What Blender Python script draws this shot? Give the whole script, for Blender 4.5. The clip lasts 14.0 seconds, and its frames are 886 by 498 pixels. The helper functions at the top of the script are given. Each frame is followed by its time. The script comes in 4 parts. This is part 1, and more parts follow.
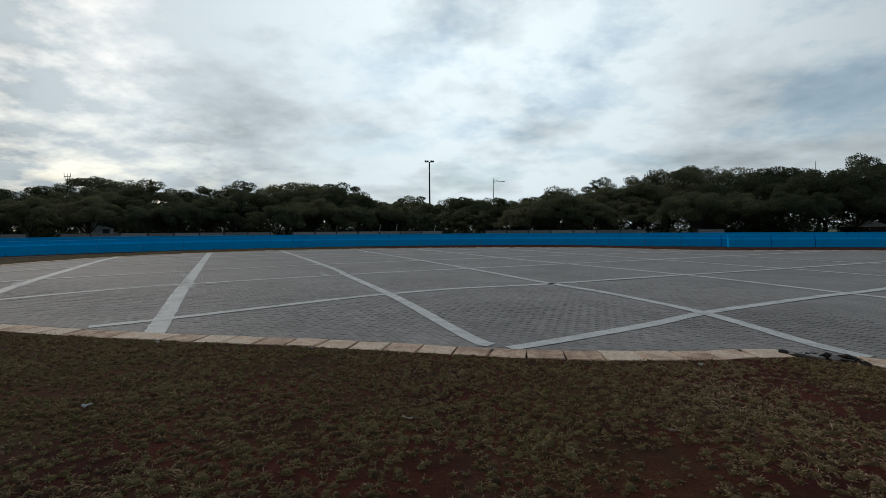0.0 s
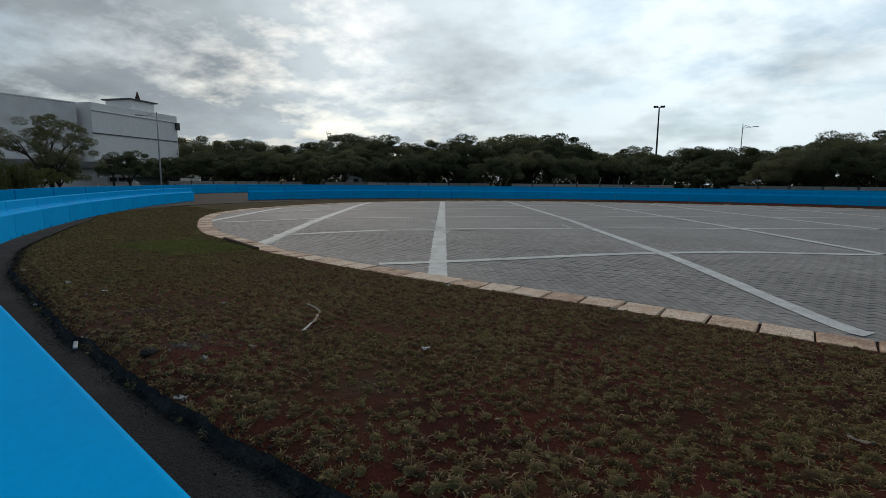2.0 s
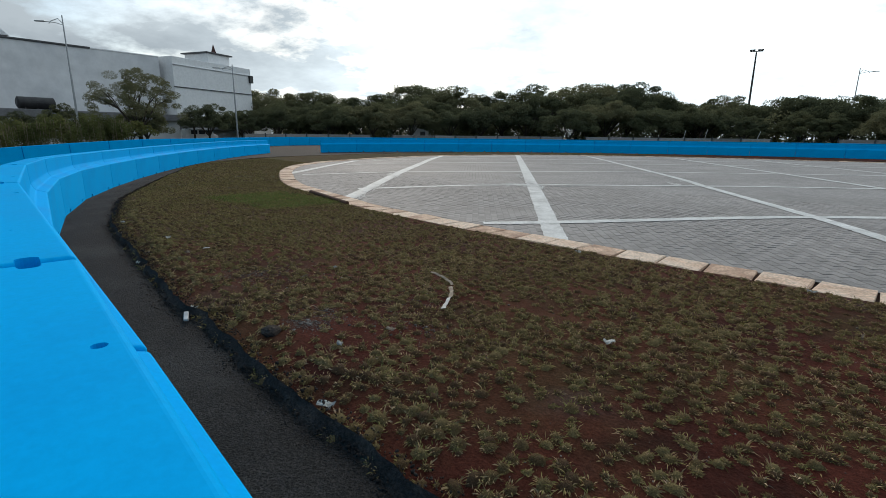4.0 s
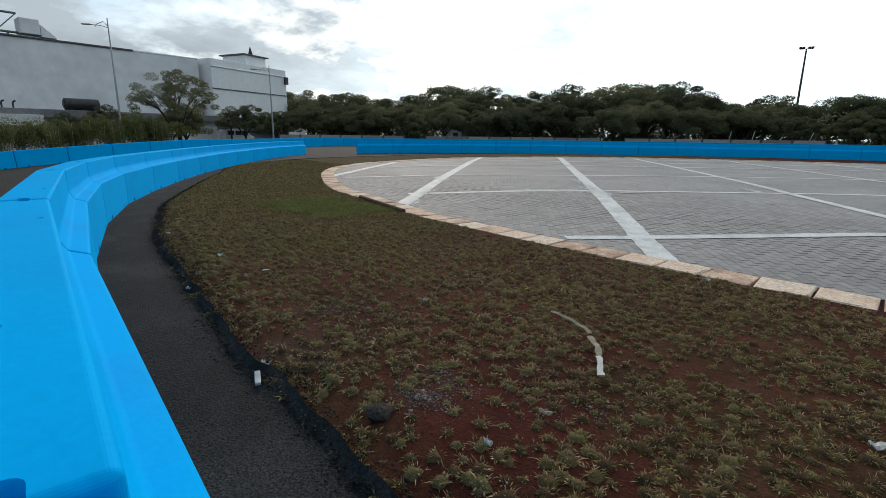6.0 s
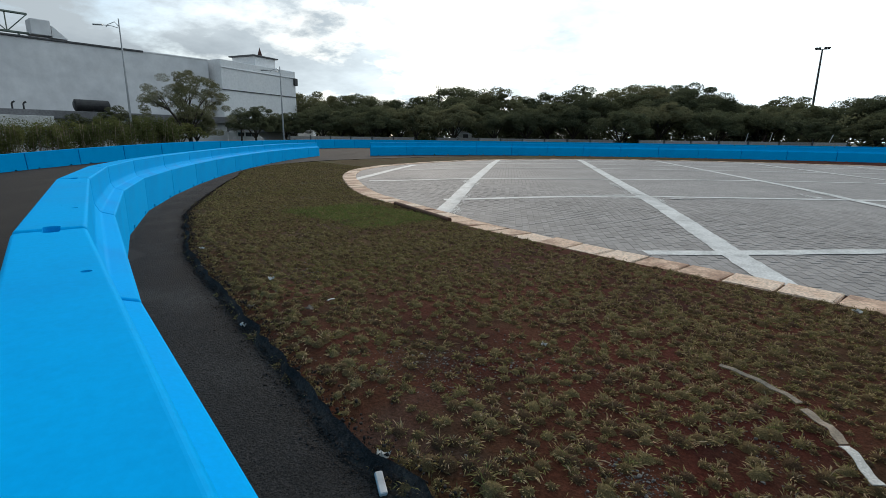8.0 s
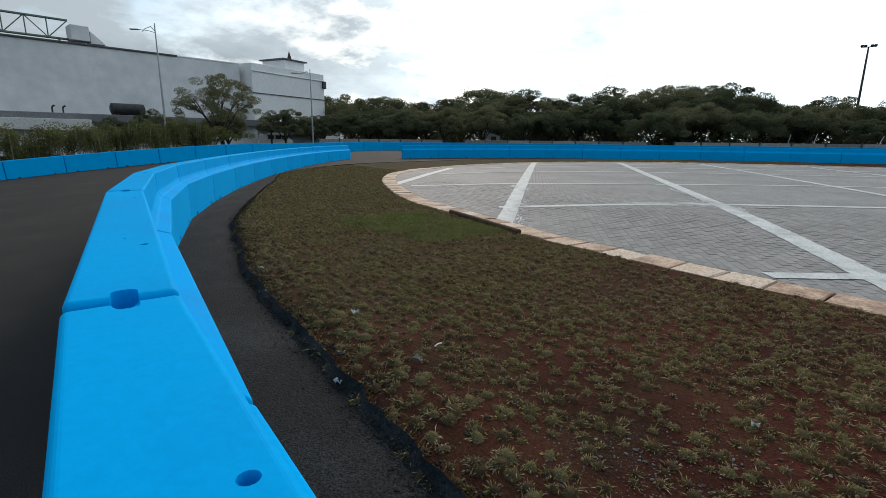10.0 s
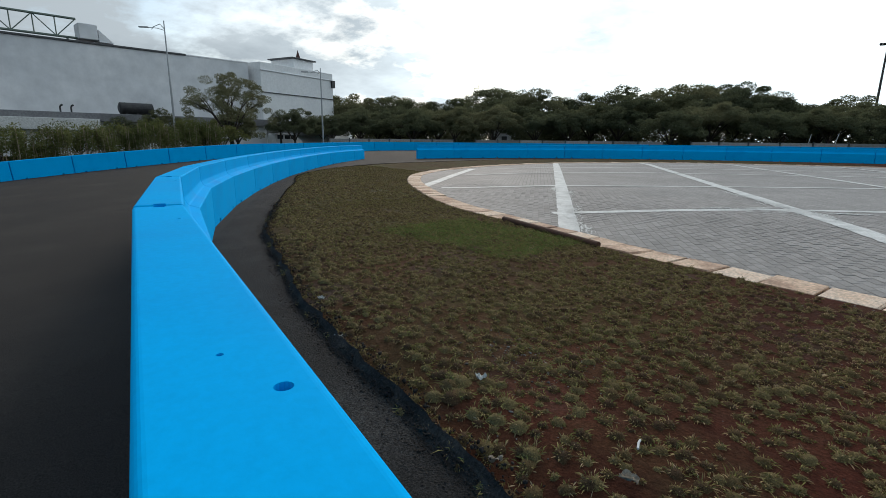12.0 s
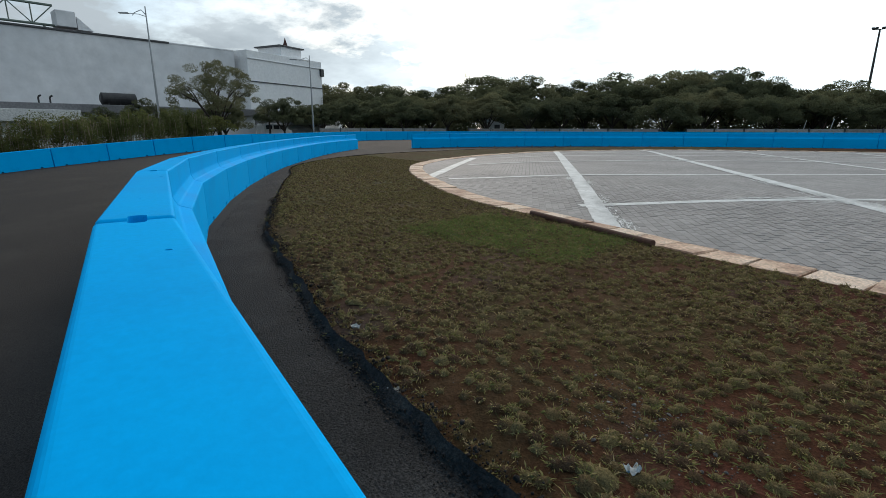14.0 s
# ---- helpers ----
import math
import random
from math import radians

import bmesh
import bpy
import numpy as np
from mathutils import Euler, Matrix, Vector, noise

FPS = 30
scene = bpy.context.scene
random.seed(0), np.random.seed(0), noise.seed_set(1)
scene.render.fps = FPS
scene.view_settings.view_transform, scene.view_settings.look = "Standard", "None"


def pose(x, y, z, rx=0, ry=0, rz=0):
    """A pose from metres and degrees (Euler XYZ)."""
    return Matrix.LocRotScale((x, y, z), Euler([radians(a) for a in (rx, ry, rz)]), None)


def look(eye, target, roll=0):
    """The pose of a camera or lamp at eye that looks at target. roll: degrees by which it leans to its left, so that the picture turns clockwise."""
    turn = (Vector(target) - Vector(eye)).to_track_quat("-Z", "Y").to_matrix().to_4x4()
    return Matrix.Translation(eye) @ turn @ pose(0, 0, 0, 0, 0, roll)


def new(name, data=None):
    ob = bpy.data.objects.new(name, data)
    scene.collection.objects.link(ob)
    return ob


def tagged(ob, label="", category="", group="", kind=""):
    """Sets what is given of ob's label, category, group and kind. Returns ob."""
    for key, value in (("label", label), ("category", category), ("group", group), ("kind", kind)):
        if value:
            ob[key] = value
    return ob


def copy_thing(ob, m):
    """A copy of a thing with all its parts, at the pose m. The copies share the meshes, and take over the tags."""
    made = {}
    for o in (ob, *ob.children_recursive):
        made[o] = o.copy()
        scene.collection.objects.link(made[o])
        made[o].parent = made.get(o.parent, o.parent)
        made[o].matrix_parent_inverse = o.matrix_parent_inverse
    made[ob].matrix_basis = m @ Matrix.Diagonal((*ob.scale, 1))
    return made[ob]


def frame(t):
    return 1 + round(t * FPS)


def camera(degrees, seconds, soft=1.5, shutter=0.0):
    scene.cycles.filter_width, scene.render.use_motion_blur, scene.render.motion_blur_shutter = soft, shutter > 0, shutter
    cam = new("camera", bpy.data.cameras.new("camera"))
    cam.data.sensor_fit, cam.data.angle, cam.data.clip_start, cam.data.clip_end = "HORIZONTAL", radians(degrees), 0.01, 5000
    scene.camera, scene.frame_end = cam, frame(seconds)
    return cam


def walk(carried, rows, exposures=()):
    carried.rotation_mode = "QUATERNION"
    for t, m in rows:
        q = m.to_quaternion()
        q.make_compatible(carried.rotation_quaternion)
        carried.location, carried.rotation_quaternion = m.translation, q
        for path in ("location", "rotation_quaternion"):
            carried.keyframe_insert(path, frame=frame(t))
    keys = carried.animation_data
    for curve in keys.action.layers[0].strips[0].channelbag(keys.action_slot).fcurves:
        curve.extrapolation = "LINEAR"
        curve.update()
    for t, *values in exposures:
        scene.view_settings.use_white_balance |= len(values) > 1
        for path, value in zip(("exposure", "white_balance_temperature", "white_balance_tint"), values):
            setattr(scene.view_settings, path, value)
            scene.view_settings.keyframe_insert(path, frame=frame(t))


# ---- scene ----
cam = camera(84.3, 14.0, 0.35)
PATH = [
    (0, (1.606, 0.895, 1.59), (1.45, 2.888, 1.51), -0.4),
    (0.5, (1.142, 1.117, 1.547), (0.463, 2.997, 1.473), 0.2),
    (1, (0.783, 1.229, 1.498), (-0.093, 3.021, 1.343), 0.4),
    (1.5, (0.484, 1.301, 1.466), (-0.393, 3.078, 1.197), 0.4),
    (2, (0.163, 1.416, 1.47), (-0.78, 3.158, 1.2), 0.5),
    (2.5, (-0.116, 1.494, 1.431), (-1.116, 3.198, 1.122), 0.5),
    (3, (-0.386, 1.596, 1.404), (-1.381, 3.282, 0.994), 0.3),
    (3.5, (-0.743, 1.742, 1.379), (-1.784, 3.397, 0.954), 0.4),
    (4, (-1.037, 1.82, 1.372), (-2.171, 3.404, 0.92), 0.6),
    (6.5, (-2.496, 2.24, 1.374), (-3.724, 3.754, 0.927), 0.6),
    (7, (-2.777, 2.254, 1.373), (-4.01, 3.764, 0.928), 0.5),
    (7.5, (-3.066, 2.302, 1.371), (-4.299, 3.812, 0.926), 0.6),
    (10, (-4.428, 2.521, 1.375), (-5.739, 3.967, 0.939), 0.6),
    (10.5, (-4.757, 2.565, 1.371), (-6.08, 4.0, 0.932), 0.4),
    (11, (-5.126, 2.658, 1.358), (-6.45, 4.091, 0.919), 0.5),
    (11.5, (-5.473, 2.713, 1.331), (-6.799, 4.147, 0.896), 0.4),
    (12, (-5.786, 2.765, 1.333), (-7.112, 4.198, 0.897), 0.6),
    (12.5, (-6.083, 2.887, 1.337), (-7.41, 4.319, 0.9), 0.5),
    (13, (-6.362, 2.94, 1.312), (-7.691, 4.371, 0.88), 0.7),
    (13.5, (-6.593, 2.987, 1.274), (-7.923, 4.413, 0.831), 0.4),
    (14, (-6.762, 3.097, 1.277), (-8.053, 4.548, 0.801), 0.1),
]
EXPOSURES = [(0, -0.72), (1.3, -0.80), (2.2, -0.48), (3.2, -0.05), (4.0, 0.25), (6.5, 0.3), (14, 0.3)]
walk(cam, [(t, look(eye, target, roll)) for t, eye, target, roll in PATH], EXPOSURES)

# ---------------------------------------------------------------- light
SUN_AZ, SUN_EL = radians(45), radians(24)      # to the left of +y, above the horizon
sun_way = Vector((-math.sin(SUN_AZ) * math.cos(SUN_EL), math.cos(SUN_AZ) * math.cos(SUN_EL), math.sin(SUN_EL)))


class Nodes:
    """Short hand for building a node tree."""

    def __init__(self, tree):
        self.tree = tree
        tree.nodes.clear()

    def add(self, kind, **sets):
        node = self.tree.nodes.new(kind)
        for key, value in sets.items():
            if key in ("operation", "blend_type", "data_type", "noise_dimensions", "sky_type", "sun_disc", "sun_elevation", "sun_rotation", "feature",
                       "interpolation_type", "distance", "offset", "squash", "wave_type", "bands_direction", "clamp_factor", "air_density", "dust_density"):
                setattr(node, key, value)
            else:
                node.inputs[key.replace("_", " ")].default_value = value
        return node

    def link(self, a, b):
        self.tree.links.new(a, b)

    def math(self, op, a, b=0.0, clamp=False):
        n = self.add("ShaderNodeMath", operation=op)
        n.use_clamp = clamp
        for k, v in enumerate((a, b)):
            if isinstance(v, (int, float)):
                n.inputs[k].default_value = v
            else:
                self.link(v, n.inputs[k])
        return n.outputs[0]

    def mix(self, fac, a, b, blend="MIX"):
        n = self.add("ShaderNodeMix", data_type="RGBA", blend_type=blend)
        for k, v in ((0, fac), (6, a), (7, b)):
            if isinstance(v, (int, float)):
                n.inputs[k].default_value = v
            elif isinstance(v, tuple):
                n.inputs[k].default_value = (*v, 1)
            else:
                self.link(v, n.inputs[k])
        return n.outputs[2]

    def noise(self, vec, scale, detail=4.0, rough=0.55):
        n = self.add("ShaderNodeTexNoise")
        n.inputs["Scale"].default_value, n.inputs["Detail"].default_value, n.inputs["Roughness"].default_value = scale, detail, rough
        if vec is not None:
            self.link(vec, n.inputs["Vector"])
        return n.outputs[0]

    def ramp(self, fac, stops):
        n = self.add("ShaderNodeValToRGB")
        els = n.color_ramp.elements
        while len(els) < len(stops):
            els.new(0.5)
        for e, (at, c) in zip(els, stops):
            e.position, e.color = at, (*c, 1) if isinstance(c, tuple) else (c, c, c, 1)
        self.link(fac, n.inputs[0])
        return n.outputs[0]


def build_world():
    world = bpy.data.worlds.new("sky")
    scene.world = world
    world.use_nodes = True
    n = Nodes(world.node_tree)
    way = n.add("ShaderNodeTexCoord").outputs["Generated"]
    sky = n.add("ShaderNodeTexSky", sky_type="NISHITA", sun_disc=False, sun_elevation=SUN_EL, sun_rotation=-SUN_AZ)
    part_ = n.add("ShaderNodeSeparateXYZ")
    n.link(way, part_.inputs[0])
    x, y, z = part_.outputs
    # clouds lie on a flat layer overhead, so that they draw together towards the horizon
    up = n.math("ADD", n.math("MAXIMUM", z, 0.0), 0.24)
    flat = n.add("ShaderNodeCombineXYZ")
    n.link(n.math("DIVIDE", x, up), flat.inputs[0])
    n.link(n.math("DIVIDE", y, up), flat.inputs[1])
    flat = flat.outputs[0]
    cover = n.ramp(n.noise(flat, 1.9, 8, 0.6), [(0.38, 0.0), (0.52, 1.0)])
    thick = n.ramp(n.noise(flat, 1.25, 7, 0.56), [(0.47, 0.0), (0.66, 1.0)])

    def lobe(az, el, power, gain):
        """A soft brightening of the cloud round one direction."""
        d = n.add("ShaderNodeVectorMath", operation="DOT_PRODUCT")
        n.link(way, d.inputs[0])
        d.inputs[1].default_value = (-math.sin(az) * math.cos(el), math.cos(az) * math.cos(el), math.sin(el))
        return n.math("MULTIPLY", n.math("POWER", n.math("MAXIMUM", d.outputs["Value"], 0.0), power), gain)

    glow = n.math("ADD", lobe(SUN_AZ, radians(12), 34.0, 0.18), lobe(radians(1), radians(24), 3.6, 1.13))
    lit = n.mix(thick, (0.38, 0.435, 0.475), (0.25, 0.295, 0.335))
    blue = n.mix(0.5, n.mix(1.0, sky.outputs[0], (0.10, 0.10, 0.10), "MULTIPLY"), (0.34, 0.52, 0.66))
    col = n.mix(cover, blue, lit)
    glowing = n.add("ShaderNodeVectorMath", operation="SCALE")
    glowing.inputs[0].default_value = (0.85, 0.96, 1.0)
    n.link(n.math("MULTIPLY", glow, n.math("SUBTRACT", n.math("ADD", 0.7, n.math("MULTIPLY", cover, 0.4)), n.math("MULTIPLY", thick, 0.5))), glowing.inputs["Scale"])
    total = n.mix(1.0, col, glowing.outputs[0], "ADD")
    back = n.add("ShaderNodeBackground", Strength=1.0)
    n.link(total, back.inputs[0])
    n.link(back.outputs[0], n.add("ShaderNodeOutputWorld").inputs[0])


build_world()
sun = new("sun", bpy.data.lights.new("sun", "SUN"))
sun.data.energy, sun.data.angle, sun.data.color = 1.1, radians(18), (1.0, 0.86, 0.72)
sun.matrix_world = look(sun_way * 200, (0, 0, 0))


# ---------------------------------------------------------------- materials
def surface(name, stops, scale=2.0, fine=30.0, rough=0.8, metal=0.0, bump=0.3, grain=0.35, bump_scale=None, object_random=0.0, spec=0.5, space="Object", island=0.0, dist=0.01):
    """A procedural material: a colour ramp over a broad noise, darkened and lightened by a fine one."""
    m = bpy.data.materials.new(name)
    m.use_nodes = True
    n = Nodes(m.node_tree)
    vec = n.add("ShaderNodeNewGeometry").outputs["Position"] if space == "World" else n.add("ShaderNodeTexCoord").outputs["Object"]
    broad = n.noise(vec, scale, 5, 0.6)
    small = n.noise(vec, fine, 3, 0.6)
    fac = broad
    if object_random:
        rnd = n.add("ShaderNodeObjectInfo").outputs["Random"]
        fac = n.math("ADD", fac, n.math("MULTIPLY", n.math("SUBTRACT", rnd, 0.5), object_random))
    if island:
        rnd = n.add("ShaderNodeNewGeometry").outputs["Random Per Island"]
        fac = n.math("ADD", fac, n.math("MULTIPLY", n.math("SUBTRACT", rnd, 0.5), island))
    k = len(stops)
    col = n.ramp(fac, [(0.3 + 0.4 * i / max(1, k - 1), c) for i, c in enumerate(stops)])
    g = n.ramp(small, [(0.3, 1 - grain), (0.7, 1.0 + grain * 0.3)])
    col = n.mix(1.0, col, g, "MULTIPLY")
    b = n.add("ShaderNodeBsdfPrincipled", Metallic=metal)
    b.inputs["Specular IOR Level"].default_value = spec
    n.link(col, b.inputs["Base Color"])
    n.link(n.ramp(broad, [(0.3, max(0.05, rough - 0.1)), (0.7, min(1.0, rough + 0.08))]), b.inputs["Roughness"])
    if bump:
        bp = n.add("ShaderNodeBump", Strength=bump, Distance=dist)
        n.link(n.noise(vec, bump_scale or fine, 4, 0.6), bp.inputs["Height"])
        n.link(bp.outputs[0], b.inputs["Normal"])
    n.link(b.outputs[0], n.add("ShaderNodeOutputMaterial").inputs[0])
    return m


M = {}
M["blue"] = surface("blue_paint", [(0.0, 0.345, 0.78), (0.0, 0.38, 0.83), (0.0, 0.395, 0.85)], 1.3, 60, 0.7, 0, 0.06, 0.06, 25, 0.15, spec=0.01)
M["asphalt"] = surface("asphalt", [(0.032, 0.0285, 0.027), (0.047, 0.042, 0.039), (0.070, 0.063, 0.058)], 0.5, 150, 0.9, 0, 1.0, 0.85, 150, space="World", dist=0.008, spec=0.12)
M["crumb"] = surface("crumbled_asphalt", [(0.024, 0.021, 0.0195), (0.044, 0.036, 0.032), (0.080, 0.062, 0.052)], 7, 60, 0.95, 0, 1.0, 0.6, 70, space="World", spec=0.1)
M["apron"] = surface("dark_asphalt", [(0.022, 0.0208, 0.0202), (0.038, 0.0355, 0.034), (0.072, 0.067, 0.063)], 1.1, 110, 0.9, 0, 1.0, 0.9, 90, space="World", dist=0.02, spec=0.12)
M["verge"] = surface("field", [(0.03, 0.04, 0.012), (0.045, 0.055, 0.018), (0.06, 0.05, 0.025)], 0.15, 4, 0.95, 0, 0.5, 0.5, space="World")
M["concrete"] = surface("pale_concrete", [(0.40, 0.235, 0.155), (0.70, 0.485, 0.345), (0.79, 0.615, 0.48)], 3.2, 35, 0.88, 0, 0.6, 0.5, 40, 0.35, space="World")
M["bed"] = surface("bedding_earth", [(0.028, 0.017, 0.013), (0.055, 0.030, 0.022), (0.09, 0.052, 0.038)], 5, 50, 0.95, 0, 0.8, 0.5, space="World", spec=0.05)
M["white"] = surface("road_paint", [(0.40, 0.395, 0.385), (0.60, 0.595, 0.58), (0.73, 0.725, 0.71)], 2.6, 35, 0.75, 0, 0.3, 0.3, space="World")
M["bark"] = surface("bark", [(0.035, 0.027, 0.02), (0.06, 0.048, 0.036)], 3, 20, 0.95, 0, 0.6)
M["leaf"] = surface("leaf", [(0.085, 0.098, 0.056), (0.125, 0.137, 0.074), (0.18, 0.178, 0.098)], 0.25, 3, 0.9, 0, 0, 0.2, None, 0.5, island=0.06, spec=0.2)
M["leaf_light"] = surface("light_leaf", [(0.08, 0.12, 0.03), (0.13, 0.18, 0.045), (0.21, 0.22, 0.08)], 0.5, 3, 0.75, 0, 0, 0.2, None, 0.2, island=0.3, spec=0.2)
M["bamboo"] = surface("bamboo_leaf", [(0.09, 0.105, 0.036), (0.15, 0.162, 0.056), (0.24, 0.232, 0.09)], 0.5, 3, 0.85, 0, 0, 0.2, None, 0.2, island=0.2, spec=0.2)

def let_light_through(m, share):
    """Thin leaves pass some of the light that falls on them."""
    tree_ = m.node_tree
    b = next(x for x in tree_.nodes if x.type == "BSDF_PRINCIPLED")
    out = next(x for x in tree_.nodes if x.type == "OUTPUT_MATERIAL")
    tr, mx = tree_.nodes.new("ShaderNodeBsdfTranslucent"), tree_.nodes.new("ShaderNodeMixShader")
    tree_.links.new(b.inputs["Base Color"].links[0].from_socket, tr.inputs["Color"])
    mx.inputs[0].default_value = share
    tree_.links.new(b.outputs[0], mx.inputs[1])
    tree_.links.new(tr.outputs[0], mx.inputs[2])
    tree_.links.new(mx.outputs[0], out.inputs[0])


for key in ("leaf", "leaf_light", "bamboo"):
    let_light_through(M[key], 0.45)
M["wall"] = surface("grey_render", [(0.60, 0.61, 0.63), (0.70, 0.705, 0.72), (0.78, 0.78, 0.79)], 0.16, 0.7, 0.85, 0, 0.1, 0.14, space="World")
M["wall_light"] = surface("light_render", [(0.74, 0.745, 0.755), (0.82, 0.82, 0.82)], 0.2, 3.0, 0.85, 0, 0.1, 0.1, space="World")
M["mid"] = surface("mid_grey_render", [(0.16, 0.16, 0.17), (0.23, 0.23, 0.24)], 0.5, 6, 0.8)
M["dark_trim"] = surface("dark_trim", [(0.06, 0.062, 0.066), (0.10, 0.10, 0.105)], 0.6, 8, 0.7)
M["white_trim"] = surface("white_trim", [(0.6, 0.6, 0.6), (0.7, 0.7, 0.69)], 0.8, 8, 0.7)
M["galv"] = surface("galvanised_steel", [(0.30, 0.31, 0.32), (0.42, 0.43, 0.44)], 1, 20, 0.45, 0.7, 0.1, 0.15)
M["dark_steel"] = surface("dark_steel", [(0.03, 0.03, 0.033), (0.06, 0.06, 0.06)], 2, 20, 0.5, 0.6)
M["truss"] = surface("green_steel", [(0.10, 0.14, 0.12), (0.16, 0.20, 0.17)], 1, 10, 0.6)
M["red_tile"] = surface("red_roof_tile", [(0.06, 0.028, 0.025), (0.10, 0.042, 0.036)], 0.8, 9, 0.85)
M["rust"] = surface("rusty_steel", [(0.06, 0.025, 0.016), (0.11, 0.05, 0.03)], 4, 30, 0.9)
M["fence"] = surface("fence_panel", [(0.20, 0.19, 0.175), (0.36, 0.345, 0.325)], 0.4, 6, 0.8, object_random=0.4)
M["paper"] = surface("paper", [(0.46, 0.44, 0.40), (0.64, 0.62, 0.58)], 20, 120, 0.8)
M["dry"] = surface("dry_leaf", [(0.24, 0.18, 0.125), (0.40, 0.32, 0.24)], 20, 100, 0.85)
M["stone"] = surface("stone", [(0.05, 0.045, 0.041), (0.095, 0.086, 0.078), (0.20, 0.185, 0.17)], 6, 60, 0.9, 0, 0.4, island=0.6)
M["glass"] = surface("dark_glass", [(0.02, 0.025, 0.03), (0.03, 0.035, 0.04)], 1, 5, 0.12, 0, 0, 0.05)
M["van"] = surface("white_car_paint", [(0.6, 0.6, 0.6), (0.65, 0.65, 0.65)], 1, 5, 0.25, 0, 0, 0.03)
M["tyre"] = surface("tyre", [(0.02, 0.02, 0.02), (0.03, 0.03, 0.03)], 3, 30, 0.9)
M["canvas"] = surface("pale_canvas", [(0.55, 0.50, 0.47), (0.68, 0.62, 0.58)], 1, 10, 0.8)


def soil_material():
    """Red-brown earth with thin turf and grey gravelly patches."""
    m = bpy.data.materials.new("soil")
    m.use_nodes = True
    n = Nodes(m.node_tree)
    pos = n.add("ShaderNodeNewGeometry").outputs["Position"]
    earth = n.ramp(n.noise(pos, 1.2, 6, 0.65), [(0.3, (0.028, 0.0100, 0.0078)), (0.5, (0.068, 0.0185, 0.0125)), (0.7, (0.105, 0.030, 0.020))])
    turf = n.ramp(n.noise(pos, 9, 5, 0.7), [(0.3, (0.040, 0.038, 0.015)), (0.5, (0.072, 0.066, 0.025)), (0.75, (0.135, 0.115, 0.058))])
    sep = n.add("ShaderNodeSeparateXYZ")
    n.link(pos, sep.inputs[0])
    far = n.ramp(n.math("DIVIDE", n.math("SUBTRACT", n.math("MULTIPLY", sep.outputs[0], -1.0), 5.0), 9.0, True), [(0.0, 0.0), (1.0, 0.6)])
    green = n.math("ADD", n.ramp(n.noise(pos, 0.55, 5, 0.6), [(0.44, 0.0), (0.66, 0.4)]), far, True)
    col = n.mix(green, earth, turf)
    grit = n.ramp(n.noise(pos, 0.9, 3, 0.5), [(0.60, 0.0), (0.74, 0.25)])
    col = n.mix(grit, col, n.ramp(n.noise(pos, 45, 3, 0.7), [(0.35, (0.05, 0.05, 0.052)), (0.7, (0.17, 0.165, 0.16))]))
    col = n.mix(1.0, col, n.ramp(n.noise(pos, 70, 4, 0.7), [(0.3, 0.45), (0.65, 1.15)]), "MULTIPLY")
    b = n.add("ShaderNodeBsdfPrincipled", Roughness=0.95)
    b.inputs["Specular IOR Level"].default_value = 0.05
    n.link(col, b.inputs["Base Color"])
    bp = n.add("ShaderNodeBump", Strength=0.9, Distance=0.02)
    n.link(n.noise(pos, 28, 6, 0.7), bp.inputs["Height"])
    n.link(bp.outputs[0], b.inputs["Normal"])
    n.link(b.outputs[0], n.add("ShaderNodeOutputMaterial").inputs[0])
    return m


PAVE_TURN = radians(122)                        # the way that the paver rows run
PW, PL = 0.115, 0.23                            # a paver's width and length with its joint


def paving_material(name, joints):
    m = bpy.data.materials.new(name)
    m.use_nodes = True
    n = Nodes(m.node_tree)
    pos = n.add("ShaderNodeNewGeometry").outputs["Position"]
    broad = n.ramp(n.noise(pos, 0.35, 6, 0.65), [(0.3, (0.21, 0.193, 0.185)), (0.5, (0.268, 0.247, 0.236)), (0.7, (0.325, 0.300, 0.287))])
    if joints:
        mp = n.add("ShaderNodeMapping")
        mp.inputs["Rotation"].default_value = (0, 0, -PAVE_TURN)
        n.link(pos, mp.inputs[0])
        br = n.add("ShaderNodeTexBrick", offset=0.5, squash=1.0, Scale=1.0, Mortar_Size=0.006, Mortar_Smooth=0.3, Bias=0.0, Brick_Width=PL, Row_Height=PW)
        n.link(mp.outputs[0], br.inputs[0])
        br.inputs["Color1"].default_value, br.inputs["Color2"].default_value, br.inputs["Mortar"].default_value = (1.06, 1.06, 1.06, 1), (0.86, 0.86, 0.87, 1), (0.35, 0.35, 0.34, 1)
        col = n.mix(1.0, broad, br.outputs[0], "MULTIPLY")
    else:
        rnd = n.add("ShaderNodeNewGeometry").outputs["Random Per Island"]
        own = n.add("ShaderNodeObjectInfo").outputs["Random"]
        col = n.mix(1.0, broad, n.ramp(n.math("FRACT", n.math("ADD", rnd, own)), [(0.0, 0.82), (1.0, 1.1)]), "MULTIPLY")
    col = n.mix(1.0, col, n.ramp(n.noise(pos, 60, 4, 0.65), [(0.3, 0.72), (0.7, 1.12)]), "MULTIPLY")
    b = n.add("ShaderNodeBsdfPrincipled", Roughness=0.78)
    b.inputs["Specular IOR Level"].default_value = 0.4
    n.link(col, b.inputs["Base Color"])
    bp = n.add("ShaderNodeBump", Strength=0.4, Distance=0.004)
    n.link(n.noise(pos, 120, 3, 0.6), bp.inputs["Height"])
    n.link(bp.outputs[0], b.inputs["Normal"])
    n.link(b.outputs[0], n.add("ShaderNodeOutputMaterial").inputs[0])
    return m


